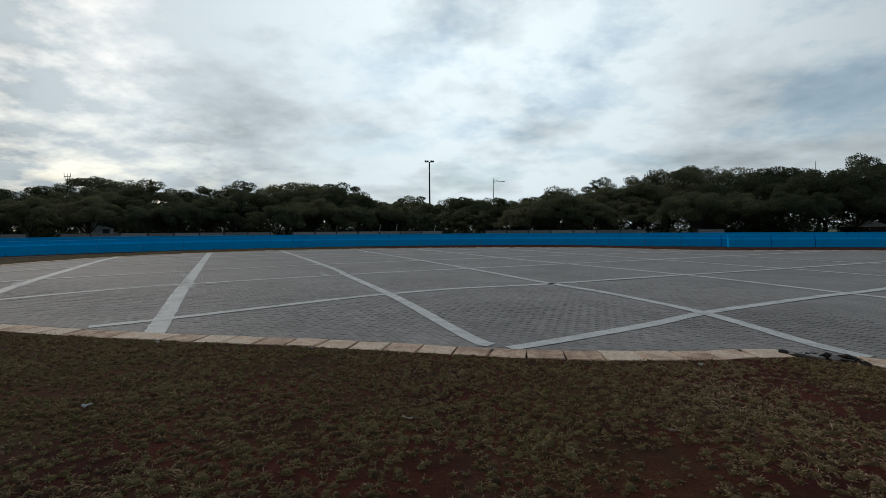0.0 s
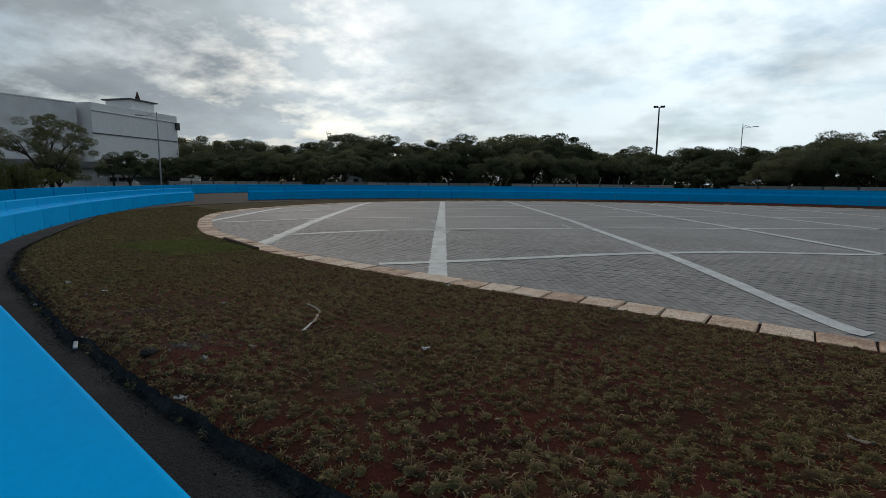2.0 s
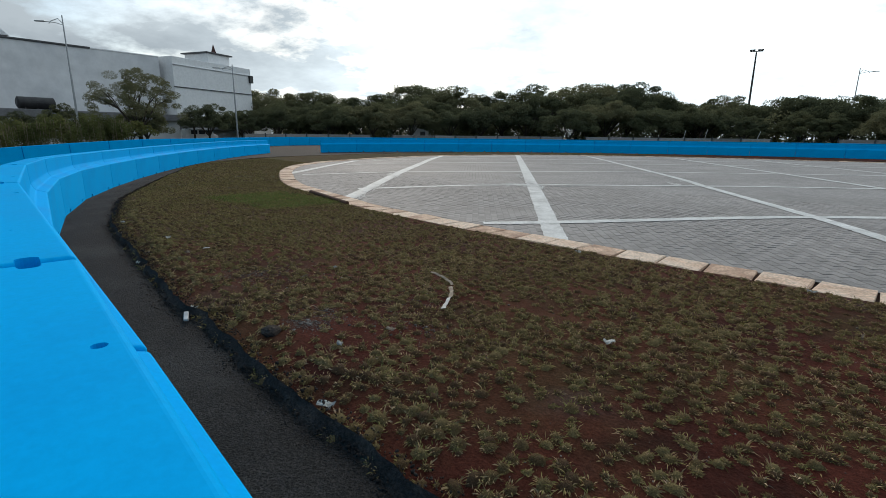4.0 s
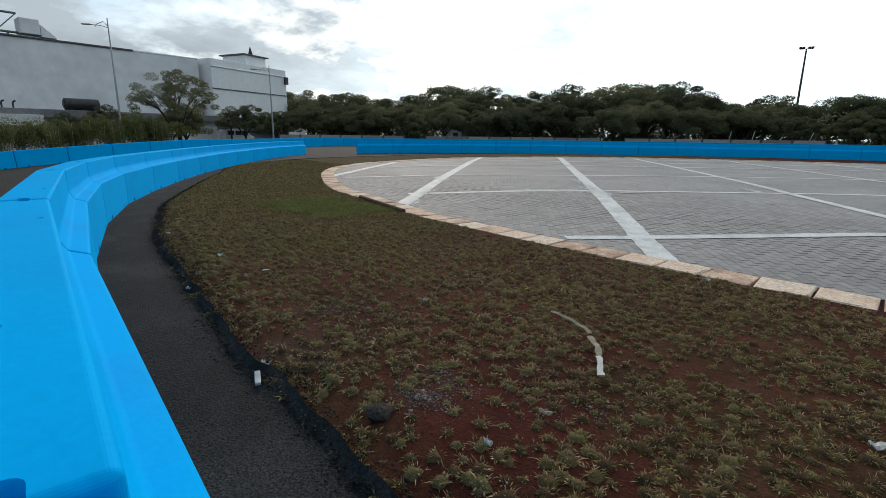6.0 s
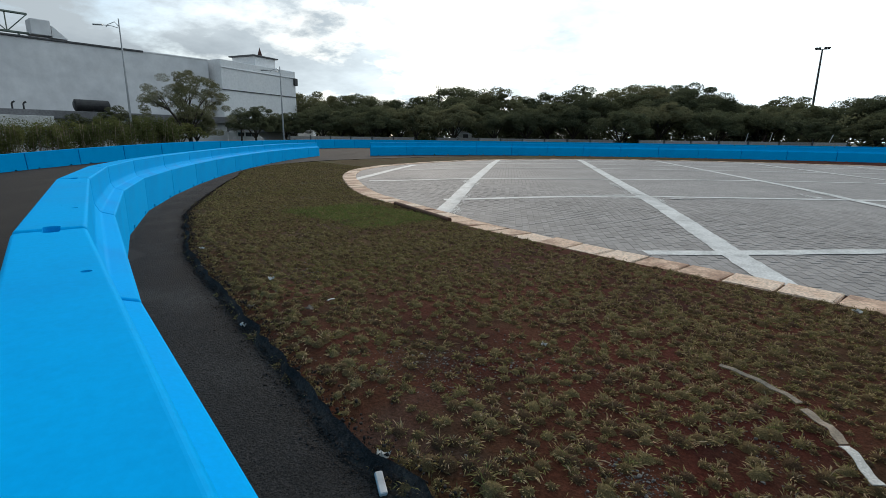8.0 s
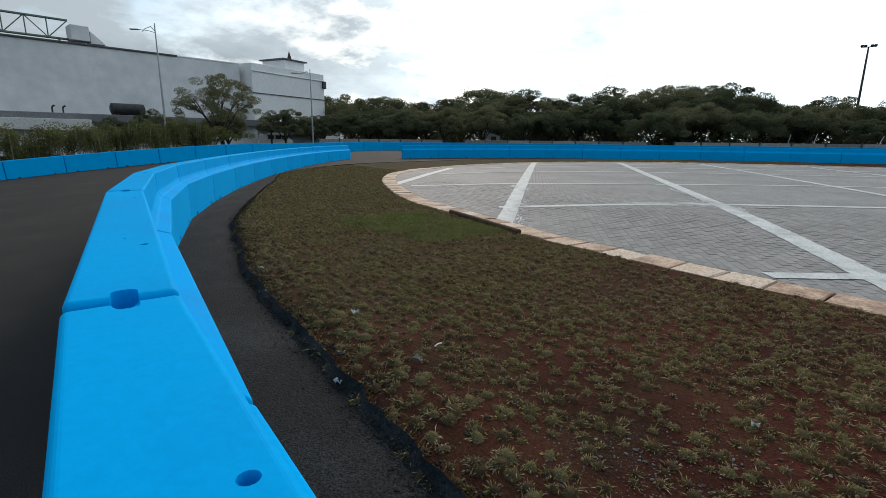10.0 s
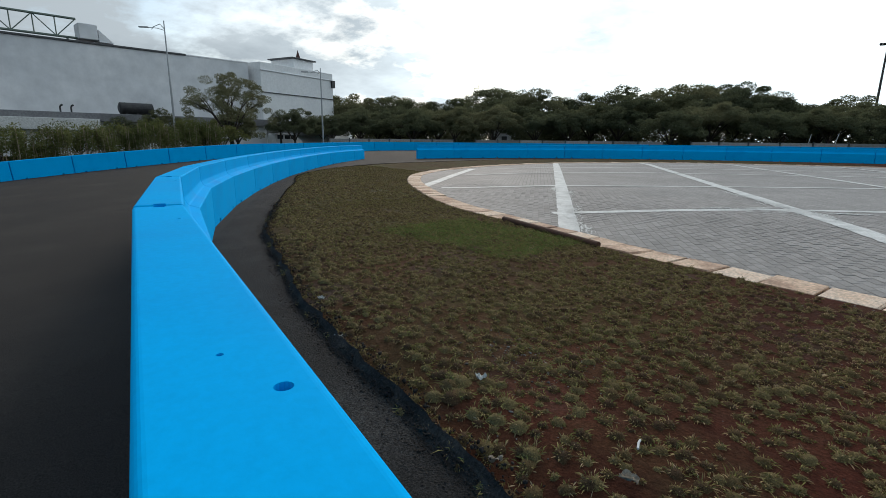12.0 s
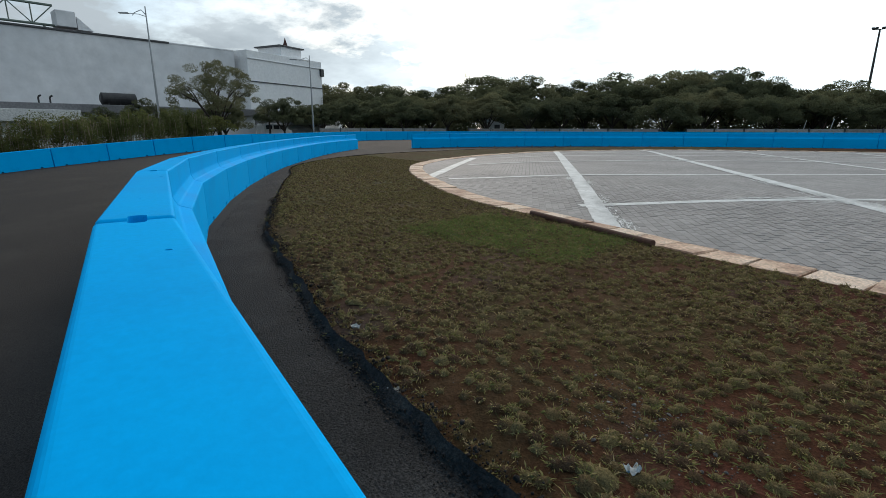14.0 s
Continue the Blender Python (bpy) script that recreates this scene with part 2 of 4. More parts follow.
def tuft_material():
    m = bpy.data.materials.new("grass_blades")
    m.use_nodes = True
    n = Nodes(m.node_tree)
    geo = n.add("ShaderNodeNewGeometry")
    pos, rnd = geo.outputs["Position"], geo.outputs["Random Per Island"]
    patch = n.noise(pos, 0.6, 4, 0.6)
    each = n.noise(pos, 7.5, 2, 0.5)
    fac = n.math("ADD", n.math("ADD", n.math("MULTIPLY", patch, 0.55), n.math("MULTIPLY", each, 0.45)), n.math("MULTIPLY", n.math("SUBTRACT", rnd, 0.5), 0.42))
    sep = n.add("ShaderNodeSeparateXYZ")
    n.link(pos, sep.inputs[0])
    dry = n.math("DIVIDE", n.math("SUBTRACT", sep.outputs[0], 1.5), 2.5, True)
    moist = n.math("MULTIPLY", n.math("DIVIDE", n.math("SUBTRACT", n.math("MULTIPLY", sep.outputs[0], -1.0), 4.5), 5.0, True), 0.13)
    fac = n.math("SUBTRACT", n.math("ADD", n.math("ADD", fac, 0.035), moist), n.math("MULTIPLY", dry, 0.12))
    col = n.ramp(fac, [(0.20, (0.64, 0.44, 0.29)), (0.36, (0.43, 0.295, 0.165)), (0.54, (0.285, 0.212, 0.085)), (0.74, (0.178, 0.170, 0.050))])
    b = n.add("ShaderNodeBsdfPrincipled", Roughness=0.85)
    b.inputs["Specular IOR Level"].default_value = 0.15
    n.link(col, b.inputs["Base Color"])
    n.link(b.outputs[0], n.add("ShaderNodeOutputMaterial").inputs[0])
    return m


M["matted"] = surface("matted_grass", [(0.090, 0.055, 0.032), (0.135, 0.091, 0.044), (0.190, 0.146, 0.068)], 6, 160, 0.95, 0, 1.0, 0.6, 200, space="World", island=0.5, spec=0.05, dist=0.01)
M["soil"] = soil_material()
M["paving"] = paving_material("paving_far", True)
M["paver"] = paving_material("paver", False)
M["tuft"] = tuft_material()


# ---------------------------------------------------------------- mesh helpers
def mesh_from(name, verts, faces, material, smooth=False):
    me = bpy.data.meshes.new(name)
    me.from_pydata([tuple(v) for v in verts], [], [tuple(f) for f in faces])
    me.materials.append(material)
    if smooth:
        me.polygons.foreach_set("use_smooth", [True] * len(me.polygons))
    me.update()
    return me


def quick_mesh(name, verts, polys, material):
    """A mesh from arrays; polys is an n x k array of corner numbers."""
    me = bpy.data.meshes.new(name)
    n, k = polys.shape
    me.vertices.add(len(verts))
    me.vertices.foreach_set("co", np.ascontiguousarray(verts, dtype=np.float32).ravel())
    me.loops.add(n * k)
    me.loops.foreach_set("vertex_index", np.ascontiguousarray(polys, dtype=np.int32).ravel())
    me.polygons.add(n)
    me.polygons.foreach_set("loop_start", np.arange(0, n * k, k, dtype=np.int32))
    me.materials.append(material)
    me.update(calc_edges=True)
    return me


def part(name, bm, material, parent, label="", at=None, smooth=False):
    """Links a bmesh or a mesh as one mesh object under a thing or a part."""
    if isinstance(bm, bmesh.types.BMesh):
        me = bpy.data.meshes.new(name)
        bm.to_mesh(me)
        bm.free()
        me.materials.append(material)
        if smooth:
            me.polygons.foreach_set("use_smooth", [True] * len(me.polygons))
    else:
        me = bm
    ob = new(name, me)
    ob.parent = parent
    if at is not None:
        ob.matrix_basis = at
    return tagged(ob, label)


def box(sx, sy, sz, at=(0, 0, 0), bevel=0.0, turn=None, segments=1):
    """A bmesh box with its middle at the given place."""
    bm = bmesh.new()
    bmesh.ops.create_cube(bm, size=1, matrix=Matrix.Diagonal((sx, sy, sz, 1)))
    if bevel:
        bmesh.ops.bevel(bm, geom=bm.edges[:], offset=bevel, segments=segments, affect="EDGES", profile=0.5)
    m = Matrix.Translation(at) @ (turn or Matrix.Identity(4))
    bmesh.ops.transform(bm, matrix=m, verts=bm.verts[:])
    return bm


def tube(points, radii, sides=8, cap=True):
    """A bmesh tube along points."""
    bm = bmesh.new()
    rings = []
    pts = [Vector(p) for p in points]
    for i, p in enumerate(pts):
        d = (pts[min(i + 1, len(pts) - 1)] - pts[max(i - 1, 0)]).normalized()
        a = d.cross(Vector((0.31, 0.2, 0.93) if abs(d.z) < 0.9 else (1, 0, 0))).normalized()
        b = d.cross(a)
        rings.append([bm.verts.new(p + (a * math.cos(2 * math.pi * k / sides) + b * math.sin(2 * math.pi * k / sides)) * radii[i]) for k in range(sides)])
    for r0, r1 in zip(rings, rings[1:]):
        for k in range(sides):
            bm.faces.new((r0[k], r0[(k + 1) % sides], r1[(k + 1) % sides], r1[k]))
    if cap:
        bm.faces.new(rings[0][::-1])
        bm.faces.new(rings[-1])
    bmesh.ops.recalc_face_normals(bm, faces=bm.faces[:])
    return bm


def merged(*parts_):
    """Joins bmeshes into one."""
    out = bmesh.new()
    for bm in parts_:
        me = bpy.data.meshes.new("tmp")
        bm.to_mesh(me)
        bm.free()
        out.from_mesh(me)
        bpy.data.meshes.remove(me)
    return out


def empty(name, m=None):
    ob = new(name)
    if m is not None:
        ob.matrix_basis = m
    return ob


def spline(pts, step=0.1, closed=False):
    """A smooth curve through plan points, as an array of points step apart."""
    p = np.array(pts, float)
    n = len(p)
    out = []
    for i in range(n if closed else n - 1):
        a, b, c, d = (p[(i + k) % n] if closed else p[min(max(i + k, 0), n - 1)] for k in (-1, 0, 1, 2))
        m = max(2, int(np.linalg.norm(c - b) / step))
        for t in np.linspace(0, 1, m, endpoint=False):
            out.append(0.5 * ((2 * b) + (c - a) * t + (2 * a - 5 * b + 4 * c - d) * t * t + (3 * b - a - 3 * c + d) * t ** 3))
    out.append(p[0] if closed else p[-1])
    return np.array(out)


def chords(curve, length):
    """Points along a curve, each a straight length from the last."""
    out = [curve[0]]
    for q in curve[1:]:
        if np.linalg.norm(q - out[-1]) >= length:
            d = q - out[-1]
            out.append(out[-1] + d / np.linalg.norm(d) * length)
    return np.array(out)


# ---------------------------------------------------------------- plan
def ground_z(x, y):
    """The track falls away gently towards the outside of the bend."""
    inner = -8 - 1.15 * max(0.0, y - 3.6)
    across = min(max((inner - x) / 29.0, 0.0), 1.15)
    along = min(max((22 - y) / 16.4, 0.0), 1.25)
    low = 0.0055 * min(max(-x - 11, 0.0), 27) * min(max((40 - y) / 14, 0.0), 1.0)
    return -0.9 * across * along - low


INNER_WALL = [(11.9, 0.33), (8.95, 0.56), (6.02, 0.80), (3.06, 1.12), (0.11, 1.585), (-2.794, 2.229), (-5.711, 2.828), (-8.584, 3.616), (-11.35, 4.57), (-14.3, 5.92), (-16.5, 7.25), (-19.45, 9.3), (-24.0, 13.0), (-30.15, 19.15), (-37.2, 27.8)]
FAR_WALL = [(-33.2, 29.3), (-29.8, 34.7), (-22.0, 41.3), (-13.5, 45.9), (-5.0, 48.0), (4.0, 48.5), (10.0, 47.4), (21.0, 44.0), (27.0, 43.0)]
RIGHT_WALL = [(21.0, 41.2), (26.0, 40.4), (32.0, 39.8), (44.0, 36.0), (52.0, 26.0)]
OUTER_WALL = [(-26.0, -26.0), (-35.5, -10.0), (-40.1, 5.6), (-42.7, 14.7), (-45.5, 22.5), (-51.0, 36.0), (-50.5, 47.0), (-43.0, 57.0), (-28.0, 64.0), (-8.0, 67.5), (12.0, 66.0), (32.0, 60.0), (52.0, 52.0), (68.0, 40.0)]
TURF_EDGE = [(12, 2.0), (6, 2.2), (2.5, 2.5), (0.3, 2.8), (-1.5, 3.0), (-2.0, 3.06), (-2.6, 3.16), (-3.3, 3.27), (-4.0, 3.42), (-4.8, 3.57), (-5.7, 3.79), (-6.95, 4.12), (-8.3, 4.48), (-9.3, 4.78), (-10.4, 5.25), (-11.4, 5.68), (-12.6, 6.2), (-13.8, 6.9), (-15.6, 8.05), (-18.2, 9.75), (-20.2, 11.2), (-23.0, 13.0), (-25.4, 15.9), (-27.0, 19.5), (-27.6, 24.0), (-26.6, 30.0), (-24.0, 35.0), (-19, 40.3), (-12.8, 44.0), (-5, 46.6), (4, 47.2), (10, 46.2), (20, 40.2), (30, 38.8), (40, 34), (47, 24), (40, 10), (26, 4)]
KERB_EDGE = [(6.1, 7.16), (5.5, 7.42), (4.5, 7.24), (3.35, 7.14), (2.38, 7.18), (1.2, 7.34), (0.0, 7.54), (-1.2, 7.72), (-2.4, 7.84), (-3.1, 7.92), (-4.1, 8.05), (-5.6, 8.32), (-6.6, 8.51), (-7.6, 8.75), (-8.5, 8.99), (-10.0, 9.57), (-10.95, 9.94), (-12.8, 10.65), (-14.5, 11.63), (-16.1, 12.75), (-17.9, 14.1), (-19.5, 15.6), (-20.9, 17.3), (-22.4, 20.6), (-23.3, 26.0), (-22.3, 33.2), (-17.5, 39.8), (-11.7, 43.0), (-5, 45.0), (4.7, 45.6), (11.5, 44.2), (18, 38.8), (30, 36.8), (38, 32), (43, 24), (37, 13), (25, 8.0), (14, 6.3), (8.6, 6.4), (6.8, 6.75)]
HUB = np.array((-1.0, 25.0))
KERB_WIDE = 0.50


def around(loop, thetas):
    """Where rays from the hub meet a closed loop."""
    c = spline(loop, 0.1, True) - HUB
    a, r = np.arctan2(c[:, 1], c[:, 0]), np.hypot(c[:, 0], c[:, 1])
    order = np.argsort(a)
    r = np.interp(thetas, a[order], r[order], period=2 * math.pi)
    return HUB + np.stack([np.cos(thetas), np.sin(thetas)], 1) * r[:, None]


def ribbon(name, a, b, across, height, material, kind_label, category):
    """A closed sheet between two loops of as many points."""
    n = len(a)
    t = np.linspace(0, 1, across + 1)
    grid = a[:, None] * (1 - t)[None, :, None] + b[:, None] * t[None, :, None]
    verts = np.concatenate([grid, np.zeros((n, across + 1, 1))], 2)
    for i in range(n):
        for k in range(across + 1):
            verts[i, k, 2] = height(verts[i, k, 0], verts[i, k, 1], t[k])
    idx = np.arange(n * (across + 1)).reshape(n, across + 1)
    nxt = np.roll(idx, -1, 0)
    polys = np.stack([idx[:, :-1], idx[:, 1:], nxt[:, 1:], nxt[:, :-1]], -1).reshape(-1, 4)
    me = quick_mesh(name, verts.reshape(-1, 3), polys, material)
    if me.polygons[0].normal.z < 0:
        me.flip_normals()
    return tagged(new(name, me), kind_label, category, kind="structure")


TH = np.linspace(-math.pi, math.pi, 1500, endpoint=False)
turf_loop = around(TURF_EDGE, TH)
rough_edge = np.array([noise.fractal(Vector((p[0] * 1.7, p[1] * 1.7, 0)), 1.0, 2.0, 4) for p in turf_loop]) * 0.05
to_hub = (HUB - turf_loop) / np.linalg.norm(HUB - turf_loop, axis=1)[:, None]
turf_loop = turf_loop + to_hub * rough_edge[:, None]
kerb_loop = around(KERB_EDGE, TH)
outer_loop = around(OUTER_WALL + [(72, 20), (60, -10), (30, -24), (0, -32)], TH)
outer_loop = HUB + (outer_loop - HUB) * 1.02

# the whole ground, out to the horizon
gx = np.concatenate([[-3000, -1200, -500, -250], np.arange(-150, 151, 5.0), [250, 500, 1200, 3000]])
gv = np.array([(x, y, ground_z(x, y) - 0.12) for y in gx for x in gx])
gi = np.arange(len(gx) ** 2).reshape(len(gx), len(gx))
ground = new("ground", quick_mesh("ground", gv, np.stack([gi[:-1, :-1], gi[:-1, 1:], gi[1:, 1:], gi[1:, :-1]], -1).reshape(-1, 4), M["verge"]))
tagged(ground, "flat dull green field reaching to the horizon", "ground", kind="structure")

ribbon("road", outer_loop, turf_loop, 16, lambda x, y, t: ground_z(x, y), M["asphalt"], "dark grey asphalt race track and apron", "road")


def turf_height(x, y, t):
    edge = min(1.0, t * 14)
    return ground_z(x, y) + 0.004 + 0.082 * edge - 0.163 * t + 0.018 * noise.fractal(Vector((x * 2.1, y * 2.1, 3)), 1.0, 2.0, 4) * edge * min(1.0, (1 - t) * 20)


def plaza_z(x, y, inward):
    """The paving dips towards its kerb, for drainage."""
    k = min(max(inward / 4.5, 0.0), 1.0)
    return -0.09 * (1 - k * k * (3 - 2 * k))


ribbon("lawn", turf_loop, kerb_loop, 34, turf_height, M["soil"], "thin patchy grass over red-brown soil", "grass")

fray = np.array([noise.fractal(Vector((p[0] * 9, p[1] * 9, 5)), 0.7, 2.0, 4) for p in turf_loop])
lip_loop = turf_loop + to_hub * (0.03 + 0.5 * np.abs(rough_edge) + 0.022 * fray)[:, None]
out_loop = turf_loop - to_hub * (0.03 + 0.4 * np.abs(rough_edge))[:, None]
apron_loop = turf_loop - to_hub * 0.66
ribbon("apron", apron_loop, out_loop + to_hub * 0.01, 8, lambda x, y, t: ground_z(x, y) + 0.0045, M["apron"], "strip of darker asphalt beside the barrier", "road")
ribbon("asphalt_edge", out_loop, lip_loop, 9, lambda x, y, t: ground_z(x, y) - 0.004 + 0.080 * t ** 1.6 + 0.022 * (1 - abs(2 * t - 1)) * noise.fractal(Vector((x * 14, y * 14, 2)), 1.0, 2.0, 4), M["crumb"], "dark crumbling asphalt edge along the grass", "road edge")

kerb_in = kerb_loop + (HUB - kerb_loop) / np.linalg.norm(HUB - kerb_loop, axis=1)[:, None] * KERB_WIDE
ribbon("kerb_bed", kerb_loop - (HUB - kerb_loop) / np.linalg.norm(HUB - kerb_loop, axis=1)[:, None] * 0.02, kerb_in + (HUB - kerb_in) / np.linalg.norm(HUB - kerb_in, axis=1)[:, None] * 0.03, 3, lambda x, y, t: -0.106 + 0.006 * noise.noise(Vector((x * 9, y * 9, 1))), M["bed"], "red-brown earth bedding between the kerb stones", "soil")
plaza_mid = HUB + (kerb_in - HUB) * 0.75
plaza = ribbon("pavement", kerb_in, plaza_mid, 12, lambda x, y, t: plaza_z(x, y, t * 0.25 * math.hypot(x - HUB[0], y - HUB[1]) / (1 - 0.25 * t)) - 0.004, M["paving"], "grey concrete block paving with white painted lines", "pavement")
bm = bmesh.new()
mid = bm.verts.new((*HUB, -0.004))
ring = [bm.verts.new((*p, -0.004)) for p in plaza_mid]
for k in range(len(ring)):
    bm.faces.new((ring[k], ring[(k + 1) % len(ring)], mid))
bmesh.ops.recalc_face_normals(bm, faces=bm.faces[:])
part("paving_field", bm, M["paving"], plaza)

# ---------------------------------------------------------------- barrier blocks
BLOCK = 2.97
# lifting holes along the top of the two castings: place along and across, radius
HOLES = (((0.65, -0.015, 0.006), (2.17, 0.066, 0.014)), ((0.685, 0.060, 0.014), (0.84, 0.0, 0.006), (2.42, 0.052, 0.009)))


def block_mesh(holes):
    """A stepped concrete block: a narrow upper wall and a ledge on the infield side, with joint pockets, lifting slots and fork holes."""
    prof = [(-0.127, 0.0), (-0.121, 1.008), (0.115, 1.008), (0.123, 0.775), (0.160, 0.700), (0.268, 0.664), (0.275, 0.0)]
    bm = bmesh.new()
    ends = [[bm.verts.new((x, y, z)) for y, z in prof] for x in (0.016, BLOCK - 0.016)]
    bm.faces.new(ends[0])
    bm.faces.new(ends[1][::-1])
    for k in range(len(prof)):
        bm.faces.new((ends[0][k], ends[1][k], ends[1][(k + 1) % len(prof)], ends[0][(k + 1) % len(prof)]))
    bmesh.ops.recalc_face_normals(bm, faces=bm.faces[:])
    edges = [e for e in bm.edges if max(v.co.z for v in e.verts) > 0.1]
    bmesh.ops.bevel(bm, geom=edges, offset=0.017, segments=6, affect="EDGES", profile=0.5)
    body = bpy.data.meshes.new("block_body")
    bm.to_mesh(body)
    bm.free()
    body.materials.append(M["blue"])
    cut = []
    # a deep pocket at the one end, a shallow shelf with a slit at the other
    cut.append(box(0.15, 0.058, 0.40, (0, 0, 0.93), 0.022, segments=4))
    cut.append(box(0.15, 0.058, 0.10, (BLOCK, 0, 1.040), 0.022, segments=4))
    slit = [box(0.12, 0.009, 0.30, (BLOCK, 0, 0.93))]
    for x, y, r in holes:
        cut.append(tube([(x, y, 0.94), (x, y, 1.10)], [r, r], 14))
    for x in (0.60, BLOCK - 0.60):
        cut.append(box(0.11, 1.2, 0.15, (x, 0.1, 0.0), 0.012))
    for tools in (cut, slit):
        cutter = bpy.data.meshes.new("cutter")
        cb = merged(*tools)
        cb.to_mesh(cutter)
        cb.free()
        a, b = new("cut_body", body), new("cut_tool", cutter)
        mod = a.modifiers.new("cut", "BOOLEAN")
        mod.operation, mod.object, mod.solver = "DIFFERENCE", b, "EXACT"
        bpy.context.view_layer.update()
        body = bpy.data.meshes.new_from_object(a.evaluated_get(bpy.context.evaluated_depsgraph_get()))
        bpy.data.objects.remove(a)
        bpy.data.objects.remove(b)
    body.name = "block"
    return body


block_shapes = [block_mesh(h) for h in HOLES]
blocks_made = 0
loop_shape = None
# added plugs in tyre black: the holes' deep shade put into colour
plug_bm = tube([(0, 0, 0.925), (0, 0, 0.962)], [1.05, 1.05], 14)
plug_shape = bpy.data.meshes.new("lifting_socket")
plug_bm.to_mesh(plug_shape)
plug_bm.free()
plug_shape.materials.append(M["tyre"])


def barrier_block(first, second, flip=False):
    """One block standing from the first joint to the second."""
    global loop_shape, blocks_made
    cast = 1 if blocks_made % 3 == 0 else 0
    blocks_made += 1
    if flip:
        first, second = second, first
    d = second - first
    z0, z1 = ground_z(*first), ground_z(*second)
    h = Vector((d[0], d[1], z1 - z0)).normalized()
    side = Vector((d[1], -d[0], 0)).normalized()
    m = Matrix((h, side, side.cross(h) * -1)).transposed().to_4x4()
    up = h.cross(side)
    if up.z < 0:
        m = Matrix((h, side, -up)).transposed().to_4x4()
    m.translation = (first[0], first[1], z0 - 0.003)
    ob = empty("barrier_block", m)
    tagged(ob, "bright blue painted concrete track barrier block with a stepped face", "barrier", "barrier blocks along the track")
    part("body", block_shapes[cast], None, ob)
    if loop_shape is None:
        lb = box(0.006, 0.046, 0.13, (0.030, 0, 0.83), 0.002)
        loop_shape = bpy.data.meshes.new("joint_loop")
        lb.to_mesh(loop_shape)
        lb.free()
        loop_shape.materials.append(M["dark_steel"])
    part("joint_loop", loop_shape, None, ob, "steel joining plate in the pocket")
    # one black shade plug at the bottom of each lifting hole
    for x, y, r in HOLES[cast]:
        part("lifting_socket", plug_shape, None, ob, "black plug coloured as the shade deep in the hole", at=Matrix.Translation((x, y, 0)) @ Matrix.Diagonal((r, r, 1, 1)))
    return ob


def barrier(points, flip=False):
    joints = chords(spline(points, 0.02), BLOCK + 0.005)
    for p, q in zip(joints, joints[1:]):
        barrier_block(p, q, flip)


# the infield row passes through the joints as they stand
start = [np.array(p) for p in INNER_WALL[:8]]
for p, q in zip(start, start[1:]):
    d = (q - p) / np.linalg.norm(q - p)
    barrier_block(p, p + d * BLOCK)
barrier(INNER_WALL[7:])
barrier(FAR_WALL)
barrier(RIGHT_WALL)
barrier(OUTER_WALL, True)


# ---------------------------------------------------------------- painted lines
LINES = [
    [(-9.45, 9.66), (-12.6, 14.95), (-22.4, 31.4)],
    [(-16.6, 13.5), (-18.3, 16.4), (-21.6, 22.0)],
    [(-3.72, 8.4), (-7.08, 14.6), (-10.5, 20.95), (-18.9, 36.5)],
    [(1.75, 7.95), (1.5, 8.25), (0.72, 9.87), (-0.65, 12.75), (-2.1, 15.7), (-3.1, 17.7), (-5.2, 22.0), (-13.0, 36.2), (-16.0, 40.8)],
    [(6.55, 7.5), (6.29, 8.15), (5.74, 10.33), (4.65, 13.2), (3.4, 15.6), (0.0, 22.9), (-8.2, 38.9), (-10.5, 43.0)],
    [(11.0, 11.6), (10.1, 13.8), (8.35, 18.2), (3.7, 26.4), (-2.1, 37.4), (-5.5, 44.3)],
    [(16.5, 12.5), (13.0, 21.0), (6.5, 34.0), (1.5, 44.5)],
    [(22.0, 14.0), (17.5, 25.0), (8.5, 42.0)],
    [(2.0, 7.75), (3.87, 9.02), (5.74, 10.33), (9.42, 12.7), (11.8, 14.1), (22.0, 20.7), (36.0, 29.6)],
    [(-5.3, 8.95), (-4.4, 9.68), (-2.65, 11.15), (-0.68, 12.8), (1.05, 14.0), (3.35, 15.0), (7.5, 17.4), (15.8, 22.0), (33.0, 32.0)],
    [(-10.8, 11.4), (-10.4, 11.8), (-8.2, 14.0), (-7.5, 14.75), (-3.3, 17.95), (-1.8, 19.0), (3.2, 22.0), (14.0, 28.5), (27.0, 36.5)],
    [(-15.9, 13.6), (-13.3, 16.25), (-9.6, 19.9), (-6.0, 23.0), (-1.6, 25.8), (5.0, 29.6), (20.0, 37.6)],
    [(-18.7, 18.0), (-15.0, 23.7), (-12.6, 25.8), (-7.0, 29.5), (12.0, 41.0)],
    [(-20.6, 22.3), (-18.7, 25.4), (-15.0, 29.2), (-6.5, 34.6), (7.0, 43.5)],
    [(-20.3, 28.0), (-16.8, 32.2), (-9.4, 37.8), (1.0, 44.3)],
]


def painted_line(points, width):
    """A strip of paint, 4 mm over the paving, with ragged edges."""
    c = chords(spline(points, 0.05), 0.10)
    d = np.gradient(c, axis=0)
    d /= np.linalg.norm(d, axis=1)[:, None]
    side = np.stack([-d[:, 1], d[:, 0]], 1)
    verts, faces = [], []
    for k, (p, s) in enumerate(zip(c, side)):
        for sign in (-1, 1):
            w = width / 2 * (1 + 0.13 * noise.fractal(Vector((p[0] * 4.3, p[1] * 4.3, sign * 9)), 0.6, 2.0, 4))
            verts.append((p[0] + s[0] * sign * w, p[1] + s[1] * sign * w, 0.0))
        if k:
            faces.append((2 * k - 2, 2 * k - 1, 2 * k + 1, 2 * k))
    return verts, faces


